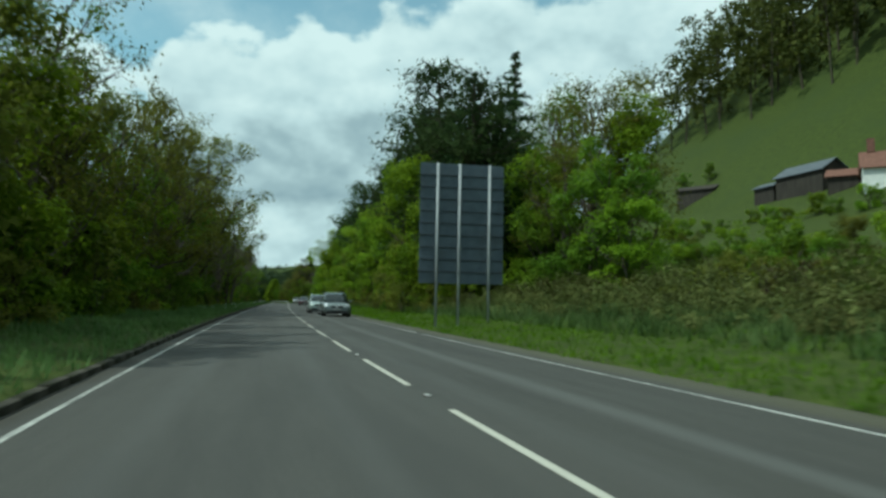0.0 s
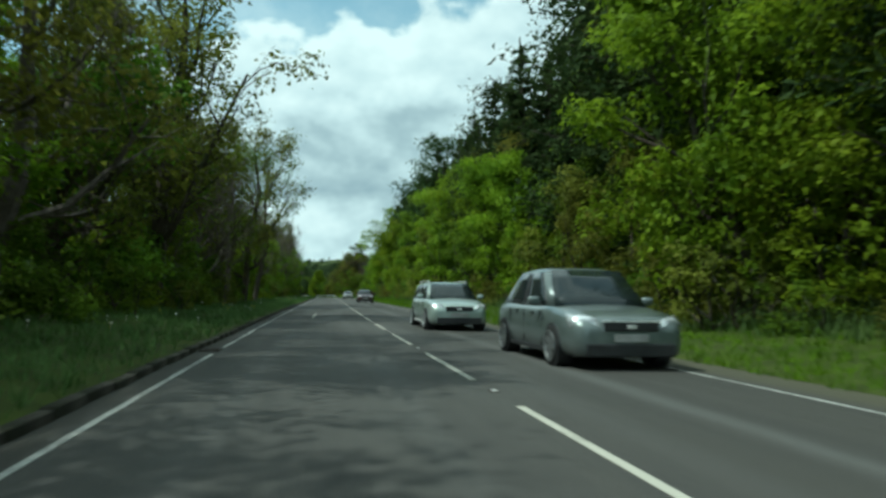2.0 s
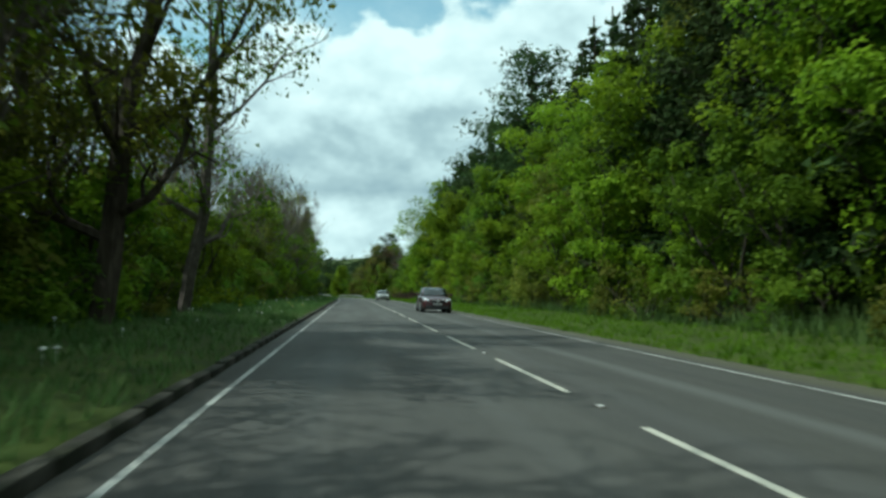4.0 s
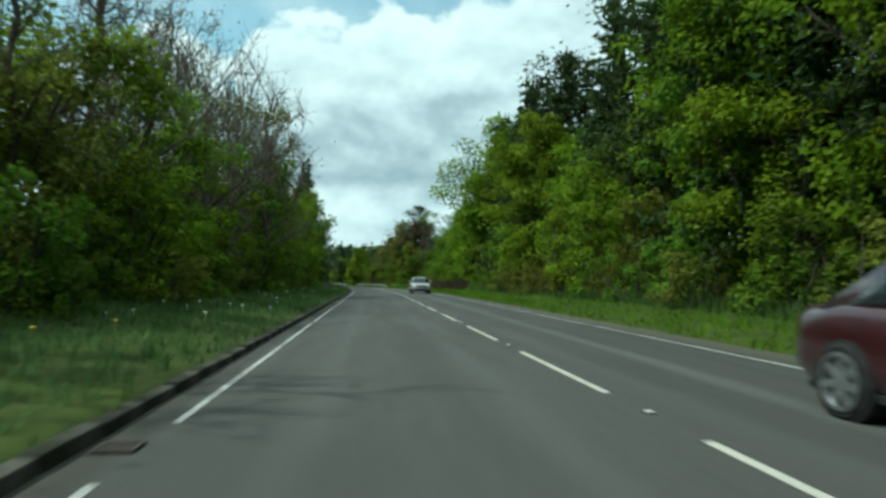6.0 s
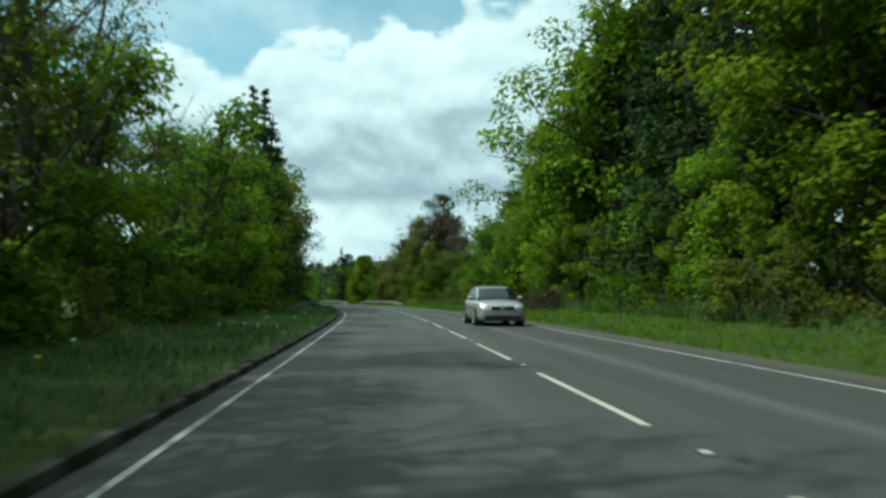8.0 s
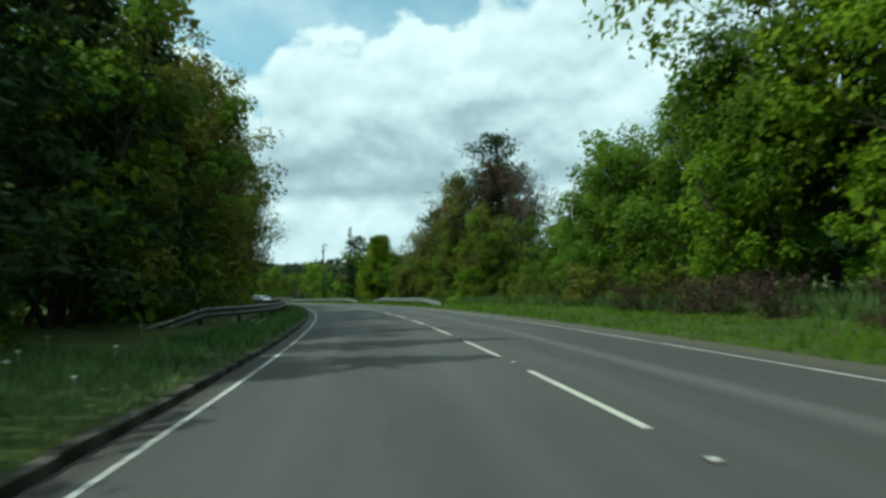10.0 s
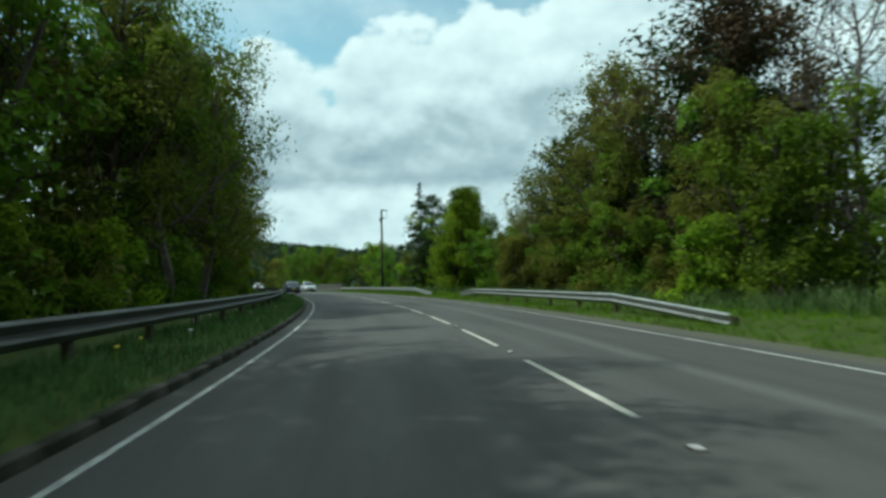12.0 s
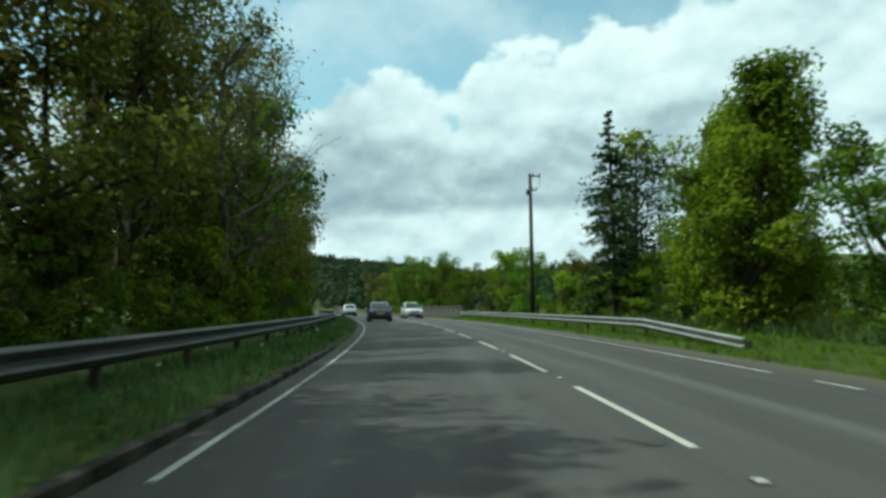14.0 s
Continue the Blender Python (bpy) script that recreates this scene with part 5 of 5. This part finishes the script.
            profile = [(0.225, 0.0), (radius - 0.03, 0.0), (radius, 0.03), (radius, 0.17), (radius - 0.03, 0.2), (0.225, 0.2)]
            rows = [[(side * (w - 0.165 + d), y + math.cos(a) * r, radius + math.sin(a) * r) for r, d in profile] for a in np.linspace(0, 2 * math.pi, 29)[:-1]]
            vs = [[tyre.verts.new(p) for p in row] for row in rows]
            for i in range(28):
                for j in range(6):
                    tyre.faces.new((vs[i][j], vs[i][(j + 1) % 6], vs[(i + 1) % 28][(j + 1) % 6], vs[(i + 1) % 28][j]))
            part("tyre", tyre, TYRE, wheel)
            rim = bmesh.new()
            tube(0.225, 0.235, 0.03, 24, rim, Matrix.Translation((side * (w - 0.005), y, radius)) @ Matrix.Rotation(radians(90) * side, 4, "Y"))
            part("rim_backing", rim, TRIM, wheel)
            spokes = bmesh.new()
            tube(0.055, 0.05, 0.03, 14, spokes, Matrix.Translation((side * (w + 0.008), y, radius)) @ Matrix.Rotation(radians(90) * side, 4, "Y"))
            for i in range(7):
                turned = Matrix.Translation((side * (w + 0.02), y, radius)) @ Matrix.Rotation(2 * math.pi * i / 7, 4, "X")
                got = bmesh.ops.create_cube(spokes, size=1.0, matrix=turned @ Matrix.Translation((0, 0, 0.13)) @ Matrix.Diagonal((0.03, 0.064, 0.2, 1)))
            for i in range(24):
                turned = Matrix.Translation((side * (w + 0.025), y, radius)) @ Matrix.Rotation(2 * math.pi * i / 24, 4, "X")
                bmesh.ops.create_cube(spokes, size=1.0, matrix=turned @ Matrix.Translation((0, 0, 0.222)) @ Matrix.Diagonal((0.05, 0.064, 0.03, 1)))
            part("rim", spokes, ALLOY, wheel, "silver alloy rim")
        if rails:
            rail = bmesh.new()
            box((0.035, 1.9, 0.03), (side * wr * 0.93, -0.72, high + 0.04), 0.012, rail)
            for y in (-1.64, 0.2):
                box((0.05, 0.18, 0.08), (side * wr * 0.93, y, high + 0.005), 0.015, rail)
            part("roof_rail", rail, CHROME, ob, "bright roof rail")
    grille = part("grille", box((w * 0.92, 0.10, 0.15), (0, h - 0.03, 0.645), 0.03), TRIM, ob)
    part("grille_bar", box((w * 0.97, 0.03, 0.025), (0, h + 0.012, 0.715), 0.006), CHROME, grille)
    part("badge", box((0.14, 0.02, 0.06), (0, h + 0.022, 0.64), 0.01), CHROME, grille)
    part("lower_intake", box((w * 1.5, 0.12, 0.2), (0, h - 0.05, 0.30), 0.03), TRIM, ob)
    part("front_plate", box((0.52, 0.02, 0.11), (0, h + 0.016, 0.475), 0.006), PLATE_WHITE, ob, "white blank number plate")
    part("rear_plate", box((0.52, 0.02, 0.11), (0, -h - 0.005, 0.62), 0.006), PLATE_YELLOW, ob, "yellow blank number plate")
    part("rear_bumper", box((w * 1.6, 0.12, 0.2), (0, -h + 0.03, 0.42), 0.05), TRIM, ob)
    part("underside", box((w * 1.7, long * 0.9, 0.06), (0, 0, 0.21)), TRIM, ob)
    return ob


car("dark grey-green hatchback car facing along the far lane", 47.2, 2.55, True, car_paint("grey_green_paint", (0.10, 0.125, 0.12), (0.15, 0.175, 0.17)), 4.5, 1.84, 1.56)
car("pale silver-green estate car with bright roof rails", 57.8, 2.1, True, car_paint("pale_silver_green_paint", (0.27, 0.33, 0.30), (0.34, 0.40, 0.37)), 4.7, 1.76, 1.45, True, True)
car("dark red hatchback car in the far lane", 113.5, 2.4, True, car_paint("dark_red_paint", (0.034, 0.006, 0.008), (0.055, 0.009, 0.012)), 4.15, 1.73, 1.42, doors=3)
car("fawn grey saloon car in the far lane", 173.0, 2.2, True, car_paint("fawn_paint", (0.3, 0.3, 0.27), (0.36, 0.36, 0.33)), 4.4, 1.74, 1.43)
car("dark blue hatchback car driving ahead in the bend", 308.5, -2.3, False, car_paint("dark_blue_paint", (0.015, 0.02, 0.05), (0.025, 0.032, 0.075)), 4.1, 1.72, 1.48)
car("white hatchback car in the far lane of the bend", 322.0, 1.9, True, car_paint("white_paint", (0.55, 0.57, 0.57), (0.62, 0.64, 0.64)), 4.1, 1.72, 1.46)
car("silver hatchback car leading round the bend", 345.0, -2.2, False, car_paint("silver_paint", (0.4, 0.42, 0.43), (0.48, 0.5, 0.51)), 4.1, 1.72, 1.48)
barn()


# ---------------------------------------------------------------- grass and flowers on the verges
def grass_field(name, label, count, s_range, o_of, tall, wide, mat, seed, near=None):
    """Blades in tufts, all in one mesh."""
    rng = np.random.default_rng(seed)
    s = rng.uniform(*s_range, count)
    o = o_of(rng, count, s)
    heads = np.interp(s, GRID, turn)
    patch = 0.55 + 0.45 * np.sin(s * 0.7 + 2 * np.sin(o * 1.7)) * np.sin(o * 2.1 + s * 0.23)
    base = np.stack([np.interp(s, GRID, ROAD_X) + o * np.cos(heads), np.interp(s, GRID, ROAD_Y) + o * np.sin(heads), np.interp(s, GRID, ROAD_Z) + rise(s, o) - 0.02], 1)
    blades_v, blades_f, k = [], [], 0
    for blade in range(3):
        a = rng.uniform(0, 2 * math.pi, count)
        lean = rng.uniform(0.15, 0.9, count)
        h = tall * rng.uniform(0.45, 1.25, count) * (0.6 + 0.7 * patch)
        side = np.stack([-np.sin(a), np.cos(a), np.zeros(count)], 1) * wide * rng.uniform(0.7, 1.4, (count, 1))
        foot = base + np.stack([rng.normal(size=count), rng.normal(size=count), np.zeros(count)], 1) * 0.05
        tip = foot + np.stack([np.cos(a) * lean * h, np.sin(a) * lean * h, h], 1)
        blades_v.append(np.stack([foot - side, foot + side, tip], 1).reshape(-1, 3))
    v = np.concatenate(blades_v)
    f = np.arange(len(v)).reshape(-1, 3)
    ob = mesh_object(name, v, f, mat)
    return tagged(ob, label, "grass", kind="stuff")


def left_span(rng, n, s):
    return -(4.26 + (np.where(s > 196, 1.8, 4.4)) * rng.uniform(0, 1, n) ** 0.9)


def right_span(rng, n, s):
    return 4.42 + 5.4 * rng.uniform(0, 1, n) ** 1.15


grass_field("left_verge_grass", "long pale green grass on the shaded verge", 42000, (2, 330), left_span, 0.2, 0.012, LONG_GRASS, 5)
grass_field("right_verge_grass", "short bright green grass on the sunny verge", 42000, (4, 320), right_span, 0.16, 0.012, GRASS, 6)
grass_field("rough_bank_grass", "rough tall grass along the foot of the bank", 14000, (4, 300), lambda rng, n, s: 8.0 + 3.0 * rng.uniform(0, 1, n), 0.55, 0.018, LONG_GRASS, 8)


def flowers(name, label, count, mat, seed):
    rng = np.random.default_rng(seed)
    verts, faces = [], []
    for i in range(count):
        s, o = rng.uniform(50, 290), -rng.uniform(4.9, 7.6)
        p = on(s, o, rng.uniform(0.14, 0.26))
        r = rng.uniform(0.025, 0.05)
        k = len(verts)
        verts += [p + Vector((math.cos(a) * r, math.sin(a) * r, rng.uniform(-0.01, 0.01))) for a in np.linspace(0, 2 * math.pi, 7)[:-1]] + [p + Vector((0, 0, 0.02)), p - Vector((0, 0, 0.02))]
        faces += [(k + j, k + (j + 1) % 6, k + 6) for j in range(6)] + [(k + (j + 1) % 6, k + j, k + 7) for j in range(6)]
        verts += [p + Vector((0.004, 0, 0)), p - Vector((0.004, 0, 0)), p - Vector((0, 0, 0.26))]
        faces += [(k + 8, k + 9, k + 10)]
    return tagged(mesh_object(name, verts, faces, mat), label, "flowers", kind="stuff")


flowers("white_verge_flowers", "small white flowers in the verge grass", 130, PETAL, 3)
flowers("dandelions", "yellow dandelion heads in the verge grass", 60, DANDELION, 4)


# ---------------------------------------------------------------- kerb stones
kerb = tagged(new("kerb"), "worn grey concrete kerb edging the shaded verge", "kerb", kind="structure")
stone_bm = box((0.14, 0.905, 0.3), (-0.07, 0.0, -0.02), 0.02)
stone_mesh = bpy.data.meshes.new("kerb_stone")
stone_bm.to_mesh(stone_mesh)
stone_bm.free()
stone_mesh.materials.append(KERB_STONE)
for i in range(298):
    s = 1.0 + i * 0.918
    one = new("kerb_stone", stone_mesh)
    one.parent = kerb
    wobble = 0.006 * math.sin(i * 2.3)
    one.matrix_basis = Matrix.Translation(at(s, KERB_AT + wobble, -0.07 + 0.01 * math.sin(i * 1.7))) @ Matrix.Rotation(heading(s) + 0.008 * math.sin(i * 3.1), 4, "Z")
